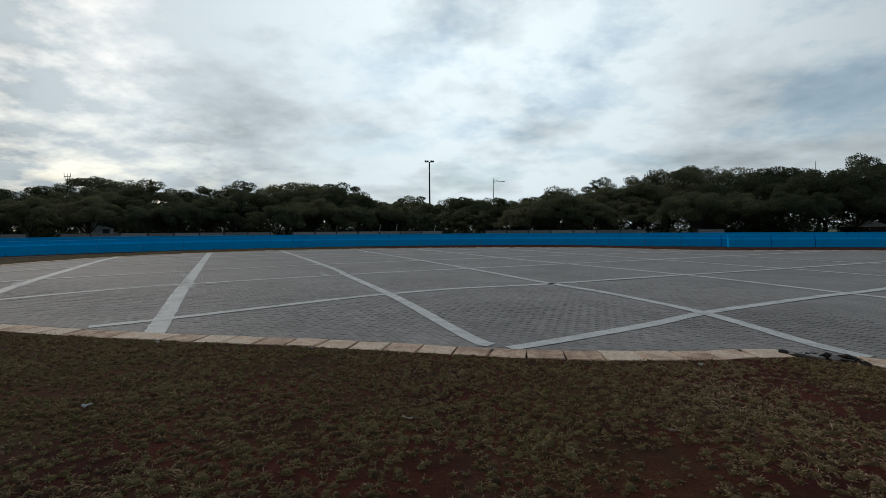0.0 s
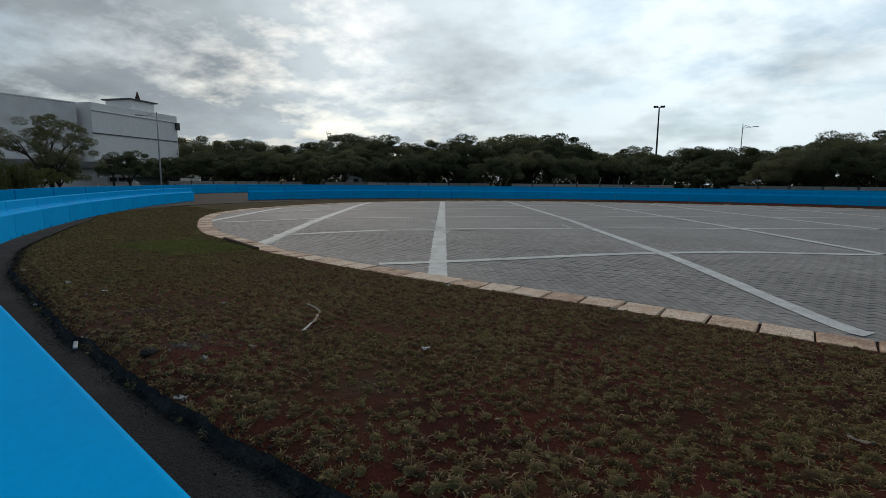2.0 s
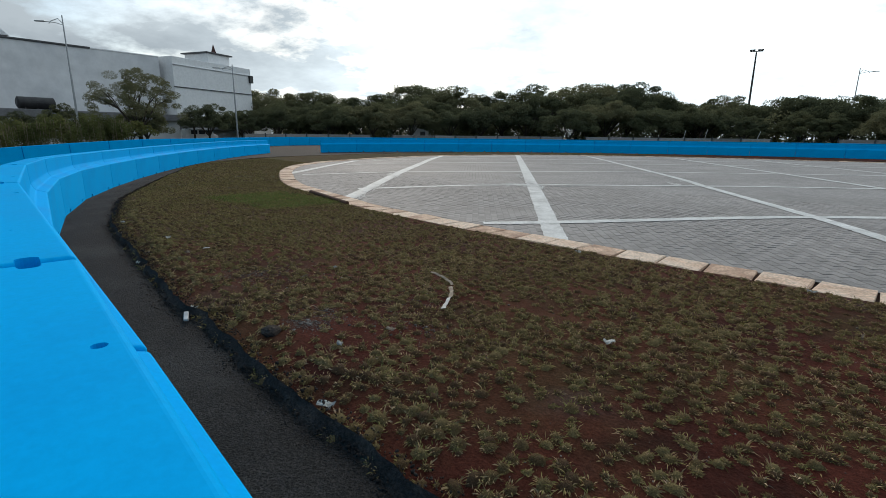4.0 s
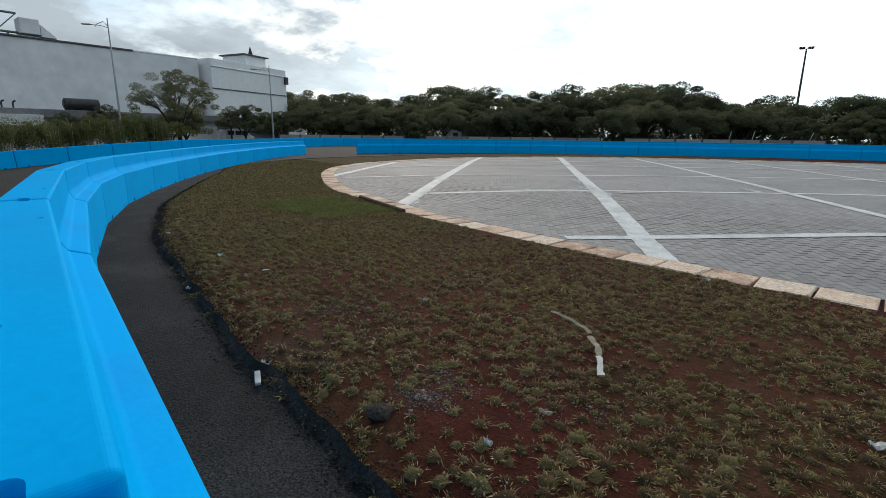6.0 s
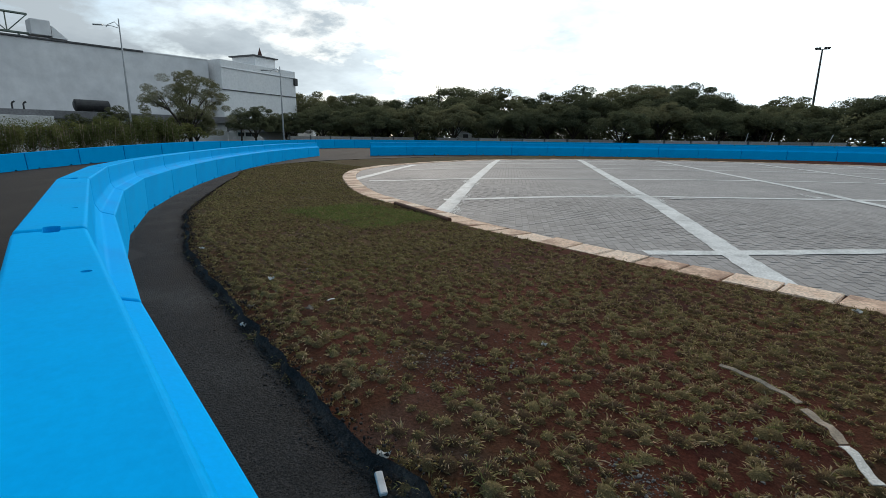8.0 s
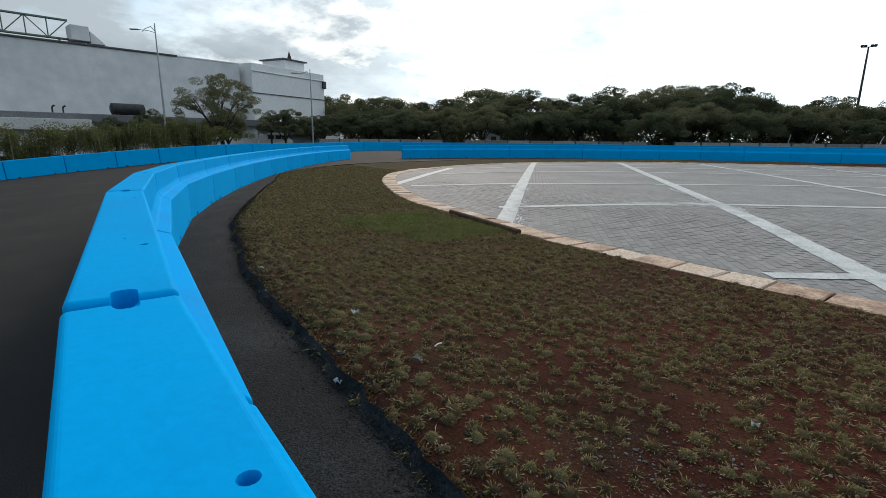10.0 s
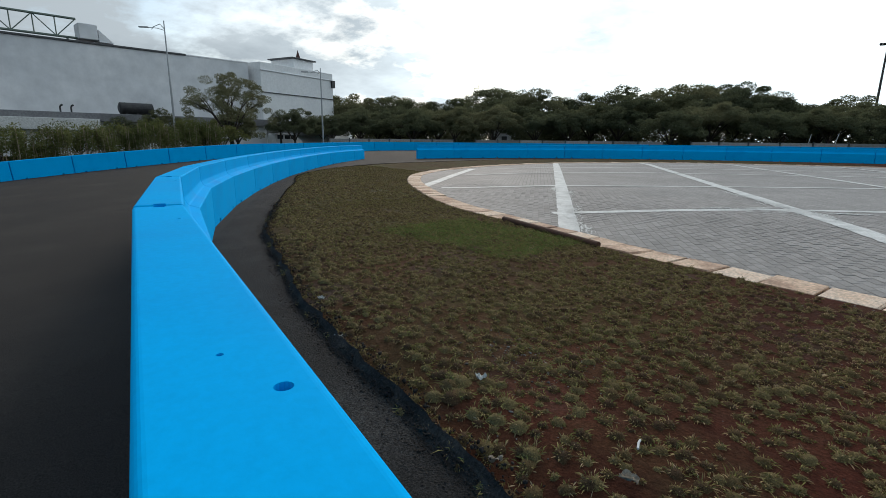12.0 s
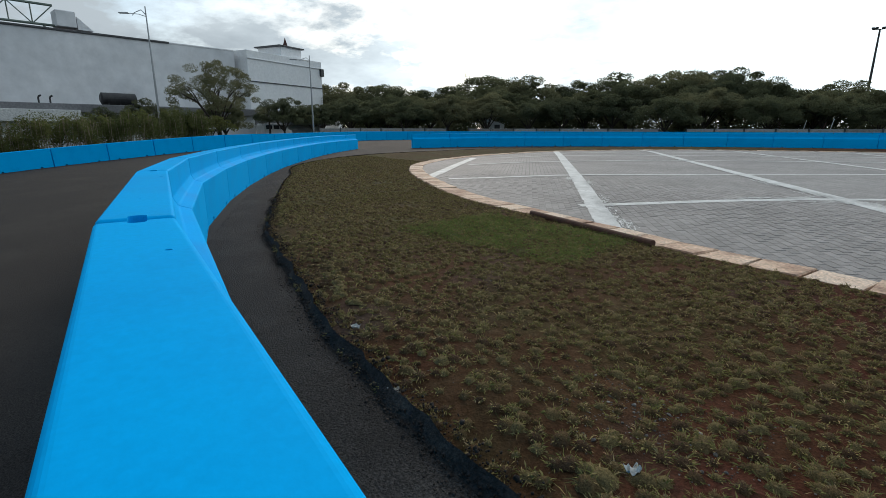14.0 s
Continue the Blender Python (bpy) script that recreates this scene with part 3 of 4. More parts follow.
def paint_z(x, y):
    a = math.atan2(y - HUB[1], x - HUB[0])
    edge = np.interp(a, TH, np.linalg.norm(kerb_in - HUB, axis=1), period=2 * math.pi)
    return plaza_z(x, y, float(edge) - math.hypot(x - HUB[0], y - HUB[1])) + 0.0045


for k, pts in enumerate(LINES):
    verts, faces = painted_line(pts, 0.34 if k in (0, 1, 2) else 0.24)
    me = mesh_from("painted_line", [(x, y, paint_z(x, y) + 0.0012 * (k % 5)) for x, y, _ in verts], faces, M["white"])
    if me.polygons[0].normal.z < 0:
        me.flip_normals()
    tagged(new("painted_line", me), "worn white line painted across the grey paving", "road marking", "painted lines on the paving")


# flecks of paint rubbed thin over the pavers along the worn lines
SMEARS = ((-7.9, 14.6, 0.55, 0.12, 60), (-6.7, 14.3, 0.5, 0.14, 118), (-7.6, 15.5, 0.6, 0.10, 118), (-8.5, 14.0, 0.4, 0.08, 45), (-6.4, 15.0, 0.3, 0.08, 40), (-13.0, 15.2, 0.35, 0.10, 120), (-4.0, 18.0, 0.6, 0.14, 118),
                                         (-9.6, 10.3, 0.9, 0.22, 120), (-10.6, 11.9, 1.0, 0.20, 120), (-7.9, 15.8, 1.5, 0.26, 119), (-8.9, 17.4, 0.7, 0.16, 120), (-7.4, 14.4, 0.7, 0.35, 45), (-3.9, 19.2, 1.0, 0.2, 118), (-12.2, 14.6, 0.6, 0.15, 120))
rg = random.Random(31)
fv, ff = [], []
for x, y, sx, sy, turn in SMEARS:
    ct, st_ = math.cos(radians(turn)), math.sin(radians(turn))
    for i in range(150):
        px, py = rg.gauss(0, 0.55) * sx, rg.gauss(0, 0.45) * sy
        a, b, t = rg.uniform(0.02, 0.11), rg.uniform(0.003, 0.013), rg.gauss(0, 0.18)
        k = len(fv)
        for q in range(7):
            w = 2 * math.pi * q / 7
            u, v = a * math.cos(w) * rg.uniform(0.6, 1.2), b * math.sin(w) * rg.uniform(0.6, 1.2)
            lx, ly = px + u * math.cos(t) - v * math.sin(t), py + u * math.sin(t) + v * math.cos(t)
            wx, wy = x + lx * ct - ly * st_, y + lx * st_ + ly * ct
            fv.append((wx, wy, paint_z(wx, wy) + 0.0052 + 0.00002 * i))
        ff.append(tuple(range(k, k + 7)))
tagged(new("paint_flecks", mesh_from("paint_flecks", fv, ff, M["white"])), "thin worn flecks of white paint on the paving", "paint flecks", kind="stuff")


# ---------------------------------------------------------------- trees
def leaf_cloud(rng, centres, radii, per, size, flat=0.6):
    """Leaf quads scattered round centres: vertices and faces as arrays."""
    n = len(centres) * per
    c = np.repeat(centres, per, 0)
    r = np.repeat(radii, per)[:, None]
    v = rng.normal(size=(n, 3))
    v /= np.linalg.norm(v, axis=1)[:, None]
    v *= rng.uniform(0.35, 1.0, (n, 1)) ** 0.6 * r
    v[:, 2] *= flat
    p = c + v
    a = rng.normal(size=(n, 3))
    a[:, 2] *= 0.6
    a /= np.linalg.norm(a, axis=1)[:, None]
    b = np.cross(a, rng.normal(size=(n, 3)))
    b /= np.linalg.norm(b, axis=1)[:, None]
    s = size * rng.uniform(0.6, 1.3, (n, 1))
    verts = np.stack([p - a * s, p + b * s * 0.8, p + a * s], 1).reshape(-1, 3)
    return verts, np.arange(n * 3).reshape(n, 3)


def tree_shapes(seed, height, spread, clumps, per, size, low, dome, sparse=1.0):
    """Trunk with limbs, and an umbrella-like crown, for a tree of unit place."""
    rng = np.random.default_rng(seed)
    trunk_top = height * low
    tubes = [tube([(0, 0, -0.3), (0.05 * height * rng.uniform(-0.3, 0.3), 0.02 * height, trunk_top * 0.5), (0.02 * height, 0, trunk_top)], [0.034 * height, 0.026 * height, 0.02 * height], 8)]
    centres, radii = [], []
    limbs = 7
    for k in range(limbs):
        a = 2 * math.pi * k / limbs + rng.uniform(-0.4, 0.4)
        out = spread * rng.uniform(0.55, 0.9)
        zt = height * (low + (1 - low) * (1 - dome * (out / spread) ** 2)) * rng.uniform(0.72, 0.86)
        p0 = Vector((0.02 * height, 0, trunk_top * rng.uniform(0.75, 1.0)))
        p2 = Vector((math.cos(a) * out, math.sin(a) * out, zt))
        p1 = p0.lerp(p2, 0.5) + Vector((0, 0, height * 0.10))
        tubes.append(tube([p0, p1, p2], [0.014 * height, 0.009 * height, 0.003 * height], 5))
        for _ in range(2):
            q = p1.lerp(p2, rng.uniform(0.2, 0.9)) + Vector((rng.normal() * 0.12 * spread, rng.normal() * 0.12 * spread, rng.uniform(0.02, 0.12) * height))
            tubes.append(tube([p1, p1.lerp(q, 0.5) + Vector((0, 0, 0.02 * height)), q], [0.007 * height, 0.005 * height, 0.002 * height], 4))
    for _ in range(clumps):
        a, r = rng.uniform(0, 2 * math.pi), math.sqrt(rng.uniform(0, 1))
        edge = 1 - dome * r * r
        wob = 1 + 0.16 * math.sin(3 * a + seed) + 0.10 * math.sin(7 * a + 2 * seed)
        z = height * (low + (1 - low) * edge * rng.uniform(0.25, 1.0) ** 0.55) - 0.04 * height
        centres.append((math.cos(a) * r * spread * wob, math.sin(a) * r * spread * wob, z))
        radii.append(spread * rng.uniform(0.14, 0.28) * sparse)
    v, f = leaf_cloud(rng, np.array(centres), np.array(radii), per, size)
    return merged(*tubes), quick_mesh("crown", v, f, M["leaf"])


def tree(shapes, name="tree", label="", m=None, leaf=None):
    ob = empty(name, m)
    trunk, crown = shapes
    part("trunk", trunk, M["bark"], ob, "dark forked trunk")
    part("crown", crown, None, ob)
    if leaf:
        crown.materials.clear()
        crown.materials.append(leaf)
    return tagged(ob, label, "tree")


TREE_LABEL = "dark green spreading tree in the row behind the track"
kinds = []
for k in range(5):
    t = tree(tree_shapes(20 + k, 10.0, (6.6, 5.6, 7.2, 5.0, 6.0)[k], (66, 58, 74, 54, 62)[k], 560, 0.135, (0.24, 0.26, 0.18, 0.26, 0.20)[k], (0.42, 0.5, 0.35, 0.6, 0.45)[k]),
             "tree", TREE_LABEL, pose(400 + 20 * k, 900, 0))
    tagged(t, group="trees behind the track")
    kinds.append(t)

# heights of the skyline, in metres at 86 m, by the angle to the left of +y
SKY_A = [-75, -55, -38, -24, -16, -12, -8, -2, 4, 8, 12, 19, 24, 28, 33, 38, 42, 47, 51, 55, 58, 70]
SKY_H = [8.8, 9.0, 9.4, 10.6, 10.0, 9.2, 7.2, 7.1, 7.4, 7.6, 8.8, 9.6, 9.2, 8.4, 8.6, 9.8, 8.2, 8.2, 8.0, 7.6, 7.2, 7.0]
rng = random.Random(11)
used = []
for row, (dist, lower, step) in enumerate(((80, 0.86, 4.6), (90, 1.0, 4.1), (103, 1.10, 4.6))):
    az = -74 + row * 1.3
    while az < 57:
        a = radians(az + rng.uniform(-1.0, 1.0))
        d = dist + rng.uniform(-4, 4)
        h = float(np.interp(az, SKY_A, SKY_H)) * d / 86 * lower * rng.uniform(0.78, 1.06)
        x, y = -2 - math.sin(a) * d, 3 + math.cos(a) * d
        s = h / 10.0
        src = kinds[rng.randrange(5)]
        m = pose(x, y, ground_z(x, y) - 0.1, 0, 0, rng.uniform(0, 360))
        if src.name not in used:
            used.append(src.name)
            src.matrix_basis = m @ Matrix.Diagonal((s * 1.05, s * 1.05, s, 1))
        else:
            c = copy_thing(src, m)
            c.scale = (s * rng.uniform(0.95, 1.2), s * rng.uniform(0.95, 1.2), s)
        az += step * rng.uniform(0.8, 1.15)

# undergrowth that darkens the foot of the wood
rngn = np.random.default_rng(5)
cc, rr = [], []
for k in range(820):
    a = radians(rngn.uniform(-76, 54))
    d = rngn.uniform(84, 112)
    cc.append((-2 - math.sin(a) * d, 3 + math.cos(a) * d, rngn.uniform(0.3, 4.2)))
    rr.append(rngn.uniform(1.3, 2.6))
v, f = leaf_cloud(rngn, np.array(cc), np.array(rr), 170, 0.30, 0.9)
tagged(new("undergrowth", quick_mesh("undergrowth", v, f, M["leaf"])), "dense dark shrubs at the foot of the wood", "bushes", kind="stuff")

# the tree before the building, with an open crown
t = tree(tree_shapes(77, 8.2, 4.0, 84, 330, 0.07, 0.20, 0.46, 0.70), "tree", "green tree with an open crown before the grey building", pose(-55.9, 25.2, ground_z(-55.9, 25.2), 0, 0, 30))
for x, y, h, lab in ((-62.5, 36.5, 5.6, "dark rounded tree beside the street lamp"), (-66.0, 44.5, 5.2, "dark rounded tree beside the street lamp"), (-58.5, 20.0, 4.4, "bushy tree beside the grey building"), (-57.0, 26.5, 4.6, "bushy tree beside the grey building"), (-60.0, 17.0, 3.8, "bushy tree beside the grey building"),
                     (-71, 57, 6.2, "dark rounded tree behind the track"), (-65, 56, 6.4, "dark rounded tree behind the track"), (-60, 60, 6.6, "dark rounded tree behind the track"), (-75, 49, 5.6, "dark rounded tree behind the track")):
    c = copy_thing(kinds[3 if h < 5 else 1], pose(x, y, ground_z(x, y) - 0.2, 0, 0, 40 * h))
    s = h / 10
    c.scale = (s * 1.0, s * 1.0, s)
    tagged(c, lab, group="trees near the building")


for x, y, h in ((-53.8, 23.4, 3.4), (-54.5, 21.6, 2.8)):
    c = tree(tree_shapes(int(90 + h), h, h * 0.62, 40, 80, 0.11, 0.12, 0.5), "bush", "light green bush below the tree", pose(x, y, ground_z(x, y) - 0.1), M["bamboo"])
    tagged(c, category="bush", group="bushes below the tree")


def palm(x, y, h):
    """A short palm: a ringed stem and arching fronds of narrow leaflets."""
    ob = empty("palm", pose(x, y, ground_z(x, y)))
    tagged(ob, "small dark palm before the grey hall", "palm tree")
    part("trunk", tube([(0, 0, 0), (0.05, 0, h * 0.3), (0, 0, h * 0.62)], [0.16, 0.12, 0.10], 8), M["bark"], ob)
    rg = random.Random(3)
    for k in range(14):
        a = 2 * math.pi * k / 14 + rg.uniform(-0.2, 0.2)
        rise = rg.uniform(0.1, 0.45) * h
        bm = bmesh.new()
        for i in range(16):
            t = (i + 1) / 17
            r, z = h * 0.55 * t, h * 0.62 + rise * math.sin(t * 2.4) - 0.25 * h * t * t
            for sgn in (-1, 1):
                c, w = Vector((math.cos(a) * r, math.sin(a) * r, z)), Vector((-math.sin(a) * sgn, math.cos(a) * sgn, -0.6))
                d = Vector((math.cos(a), math.sin(a), -0.2)) * 0.06
                bm.faces.new([bm.verts.new(v) for v in (c - d, c + d, c + w * 0.5 * (1.1 - t) + d * 2)])
        part("frond", bm, M["leaf"], ob)


palm(-63.5, 35.0, 3.6)


def hedge():
    """A tall loose hedge of bamboo behind the outer wall: thin stems and narrow leaves."""
    rg = np.random.default_rng(9)
    cc, rr, stems = [], [], []
    c = chords(spline([(-40.0, -20.0), (-44.5, -3.0), (-47.5, 8.0), (-50.0, 16.5), (-52.0, 22.5)], 0.1), 0.35)
    for p in c:
        for _ in range(5):
            x, y = p[0] + rg.normal() * 0.6, p[1] + rg.normal() * 0.4
            z = ground_z(x, y)
            h = rg.uniform(2.2, 3.2)
            stems.append((x, y, z, h))
            cc.append((x, y, z + h * rg.uniform(0.4, 0.9)))
            rr.append(rg.uniform(0.3, 0.6))
    v, f = leaf_cloud(rg, np.array(cc), np.array(rr), 210, 0.07, 1.5)
    ob = empty("hedge")
    tagged(ob, "tall yellow-green bamboo hedge behind the outer barrier", "hedge", kind="stuff")
    part("foliage", quick_mesh("foliage", v, f, M["bamboo"]), None, ob)
    sv, sf = [], []
    for x, y, z, h in stems:
        k = len(sv)
        w = 0.025
        dx, dy = rg.normal() * 0.12, rg.normal() * 0.12
        for q in range(3):
            sv.append((x + w * math.cos(q * 2.1), y + w * math.sin(q * 2.1), z - 0.1))
        for q in range(3):
            sv.append((x + dx + w * 0.6 * math.cos(q * 2.1), y + dy + w * 0.6 * math.sin(q * 2.1), z + h * 0.9))
        sf += [(k + q, k + (q + 1) % 3, k + 3 + (q + 1) % 3, k + 3 + q) for q in range(3)]
    part("stems", quick_mesh("stems", np.array(sv), np.array(sf), M["dry"]), None, ob, "thin pale stems")


hedge()

# ---------------------------------------------------------------- the building and what stands round it
GZ = -0.6


def slab(name, x0, x1, y0, y1, z0, z1, material, parent, label="", bevel=0.03):
    return part(name, box(x1 - x0, y1 - y0, z1 - z0, ((x0 + x1) / 2, (y0 + y1) / 2, (z0 + z1) / 2), bevel), material, parent, label)


def building():
    ob = empty("building", pose(-77.5, 10, GZ))
    tagged(ob, "long windowless grey rendered hall with a low podium", "building")
    # along the hall is y; the face towards the track is x = 0
    slab("hall", -40, 0, -60, 28.3, 0, 12.4, M["wall"], ob, "plain grey rendered wall with water stains")
    slab("roof_edge", -40.2, 0.18, -60, 19.8, 12.4, 12.62, M["dark_trim"], ob, "dark roof edge")
    slab("parapet", -40, 0.05, 19.8, 28.3, 12.4, 12.58, M["wall_light"], ob)
    turn = Matrix.Rotation(radians(14), 4, "Z")
    end = part("end_block", box(24, 15.5, 12.7, (-11.6, 7.75, 6.35), 0.04), M["wall_light"], ob, "paler end block of the hall", Matrix.Translation((0.9, 29.4, 0)) @ turn)
    part("ledge", box(0.2, 15.6, 0.12, (0.45, 7.75, 8.5), 0.02), M["dark_trim"], end)
    part("ledge", box(0.2, 15.6, 0.10, (0.45, 7.75, 11.6), 0.02), M["wall"], end)
    part("band", box(1.2, 16.0, 1.2, (0.9, 7.75, 3.0), 0.04), M["mid"], end, "dark grey canopy band")
    part("vent", box(0.4, 0.8, 1.2, (0.5, 15.4, 11.0), 0.04), M["dark_steel"], end)
    hut = part("roof_hut", box(5, 4.4, 1.6, (-3.5, 10.2, 13.5), 0.04), M["wall_light"], end, "small block on the roof")
    part("hut_roof", box(5.6, 5.4, 0.2, (-3.5, 10.2, 14.4), 0.04), M["dark_trim"], hut)
    sp = bmesh.new()
    bmesh.ops.create_cone(sp, cap_ends=True, segments=4, radius1=1.5, radius2=0.02, depth=3.9, matrix=Matrix.Translation((-6.5, 14.6, 15.0)))
    part("spire", sp, M["red_tile"], end, "small red tiled spire")
    # podium with a dark fascia
    slab("podium", 0, 10.5, -60, 25, 0, 3.4, M["wall"], ob, "low podium before the hall")
    slab("fascia", 0, 11.2, -60, 25.2, 3.4, 4.2, M["mid"], ob, "dark fascia of the podium roof")
    slab("white_wall", 11.2, 11.9, -60, 6.5, 2.5, 3.6, M["white_trim"], ob, "white low wall")
    slab("white_band", 10.4, 11.0, 11.0, 20.0, 1.7, 2.7, M["white_trim"], ob)
    # lattice girder on the roof
    tr = empty("roof_truss", pose(-79.0, -21.5, GZ + 12.8))
    tagged(tr, "green steel lattice girder on the hall roof", "truss")
    for nm, z in (("lower_chord", 0.3), ("upper_chord", 2.4)):
        part(nm, tube([(0, 0, z), (0, 40, z)], [0.14, 0.14], 6), M["truss"], tr)
    for k in range(20):
        y = 2.0 * k
        part("upright", tube([(0, y, 0.3), (0, y, 2.4)], [0.07, 0.07], 5), M["truss"], tr)
        part("brace", tube([(0, y, 0.3), (0, y + 2.0, 2.4)] if k % 2 else [(0, y, 2.4), (0, y + 2.0, 0.3)], [0.06, 0.06], 5), M["truss"], tr)
    for y in (1, 13, 27, 39):
        part("post", tube([(0, y, -0.1), (0, y, 0.4)], [0.12, 0.12], 6), M["truss"], tr)
    part("end_box", box(2.0, 1.9, 1.7, (0, 40.9, 1.05), 0.06), M["wall"], tr, "grey box at the end of the girder")
    wb = bmesh.new()
    wv = [wb.verts.new(c) for c in ((-1, 41.9, 0.02), (1, 41.9, 0.02), (1, 43.4, 0.02), (-1, 43.4, 0.02), (-1, 41.9, 1.4), (1, 41.9, 1.4))]
    for q in ((0, 1, 2, 3), (0, 4, 5, 1), (4, 3, 2, 5), (0, 3, 4), (1, 5, 2)):
        wb.faces.new([wv[i] for i in q])
    bmesh.ops.recalc_face_normals(wb, faces=wb.faces[:])
    part("end_slope", wb, M["wall"], tr)
    # tank on the podium roof
    tk = empty("water_tank", pose(-71.0, 21.4, GZ + 4.2) @ Matrix.Diagonal((0.85, 0.85, 0.85, 1)))
    tagged(tk, "dark grey cylindrical steel tank on the podium roof", "tank")
    cy = tube([(0, -2.05, 0.95), (0, -1.9, 0.95), (0, 1.9, 0.95), (0, 2.05, 0.95)], [0.45, 0.76, 0.76, 0.45], 20)
    part("drum", cy, M["dark_steel"], tk, smooth=False)
    for y in (-1.3, 0, 1.3):
        part("saddle", box(1.0, 0.18, 0.4, (0, y, 0.2), 0.01), M["dark_steel"], tk)
        part("hoop", tube([(0, y - 0.04, 0.95), (0, y + 0.04, 0.95)], [0.775, 0.775], 20), M["dark_steel"], tk)
    for y in (13.9, 14.8):
        vn = empty("vent_pipe", pose(-68.4, y, GZ + 4.2) @ Matrix.Diagonal((0.6, 0.6, 0.6, 1)))
        tagged(vn, "short bent black vent pipe on the podium roof", "pipe", "vent pipes on the podium")
        part("pipe", tube([(0, 0, 0), (0, 0, 0.9), (0, 0.12, 1.15), (0, 0.4, 1.3)], [0.13, 0.13, 0.14, 0.16], 8), M["dark_steel"], vn)


building()


def street_lamp(x, y, height, turn, label):
    ob = empty("street_lamp", pose(x, y, ground_z(x, y), 0, 0, turn))
    tagged(ob, label, "street lamp", "street lamps along the track")
    part("base_plate", box(0.4, 0.4, 0.05, (0, 0, 0.03), 0.01), M["galv"], ob)
    part("pole", tube([(0, 0, 0.05), (0, 0, height * 0.5), (0, 0, height)], [0.11, 0.085, 0.05], 8), M["galv"], ob)
    part("arm", tube([(0, 0, height * 0.94), (0.35, 0, height * 0.975), (0.9, 0, height * 0.955), (1.1, 0, height * 0.935)], [0.04, 0.035, 0.03, 0.03], 6), M["galv"], ob)
    part("arm", tube([(0, 0, height * 0.93), (0.6, 0, height * 0.945), (1.5, 0, height * 0.95)], [0.03, 0.03, 0.03], 6), M["galv"], ob)
    part("lamp_head", box(0.8, 0.26, 0.10, (1.75, 0, height * 0.95), 0.03), M["galv"], ob)
    return ob


street_lamp(-56.2, 20.2, 11.7, 230, "tall grey steel street lamp with a curved arm")
street_lamp(-56.9, 36.8, 9.3, 230, "grey steel street lamp with a curved arm")
street_lamp(3.9, 93.0, 11.0, 0, "thin grey street lamp rising above the trees")


def flood_mast():
    ob = empty("floodlight_mast", pose(-11.0, 121.0, 0, 0, 0, 12))
    tagged(ob, "tall slim floodlight mast above the trees", "light mast")
    part("pole", tube([(0, 0, 0), (0, 0, 9), (0, 0, 18.1)], [0.28, 0.2, 0.14], 8), M["dark_steel"], ob)
    part("crossbar", box(2.2, 0.14, 0.14, (0, 0, 18.1), 0.02), M["dark_steel"], ob)
    for x in (-0.95, -0.45, 0.45, 0.95):
        part("floodlight", box(0.46, 0.35, 0.30, (x, -0.1, 18.32), 0.04), M["dark_steel"], ob)


flood_mast()


def antenna(x, y, z0, z1, cross):
    ob = empty("antenna_mast", pose(x, y, 0))
    tagged(ob, "thin antenna mast above the trees", "antenna", "antenna masts")
    part("pole", tube([(0, 0, z0), (0, 0, z1)], [0.07, 0.04], 5), M["dark_steel"], ob)
    if cross:
        for z, w in ((z1 - 0.5, 1.1), (z1 - 1.0, 0.8)):
            part("aerial", box(w, 0.05, 0.08, (0, 0, z), 0.01), M["dark_steel"], ob)
            part("aerial", box(0.08, 0.05, 0.7, (w / 2, 0, z + 0.2), 0.01), M["dark_steel"], ob)
            part("aerial", box(0.08, 0.05, 0.7, (-w / 2, 0, z + 0.2), 0.01), M["dark_steel"], ob)


antenna(-66.8, 77.4, 0, 11.3, True)
antenna(52.9, 80.8, 0, 11.7, False)
antenna(56.7, 78.3, 0, 10.4, False)


def fence():
    """A low pale panel fence on thin posts behind the outer wall."""
    ob = empty("fence")
    tagged(ob, "low pale panel fence with posts behind the outer barrier", "fence")
    c = chords(spline([(-57.5, 38.0), (-57.0, 49.0), (-49.0, 61.5), (-32.0, 70.5), (-9.0, 74.5), (14.0, 73.0), (36.0, 66.0)], 0.1), 3.2)
    pane = box(3.0, 0.05, 0.42, (1.6, 0, 1.14), 0.01)
    pm = bpy.data.meshes.new("fence_panel")
    pane.to_mesh(pm)
    pane.free()
    pm.materials.append(M["fence"])
    low = box(3.1, 0.04, 0.06, (1.6, 0, 0.65), 0.01)
    lm = bpy.data.meshes.new("fence_rail")
    low.to_mesh(lm)
    low.free()
    lm.materials.append(M["dark_steel"])
    post = box(0.12, 0.12, 1.55, (0, 0, 0.70), 0.01)
    qm = bpy.data.meshes.new("fence_post")
    post.to_mesh(qm)
    post.free()
    qm.materials.append(M["dark_trim"])
    rg = random.Random(4)
    for p, q in zip(c, c[1:]):
        a = math.degrees(math.atan2(q[1] - p[1], q[0] - p[0]))
        at = pose(p[0], p[1], ground_z(*p), 0, 0, a)
        if rg.random() < 0.85:
            part("panel", pm, None, ob, at=at)
        part("rail", lm, None, ob, at=at)
        part("post", qm, None, ob, at=at)


fence()


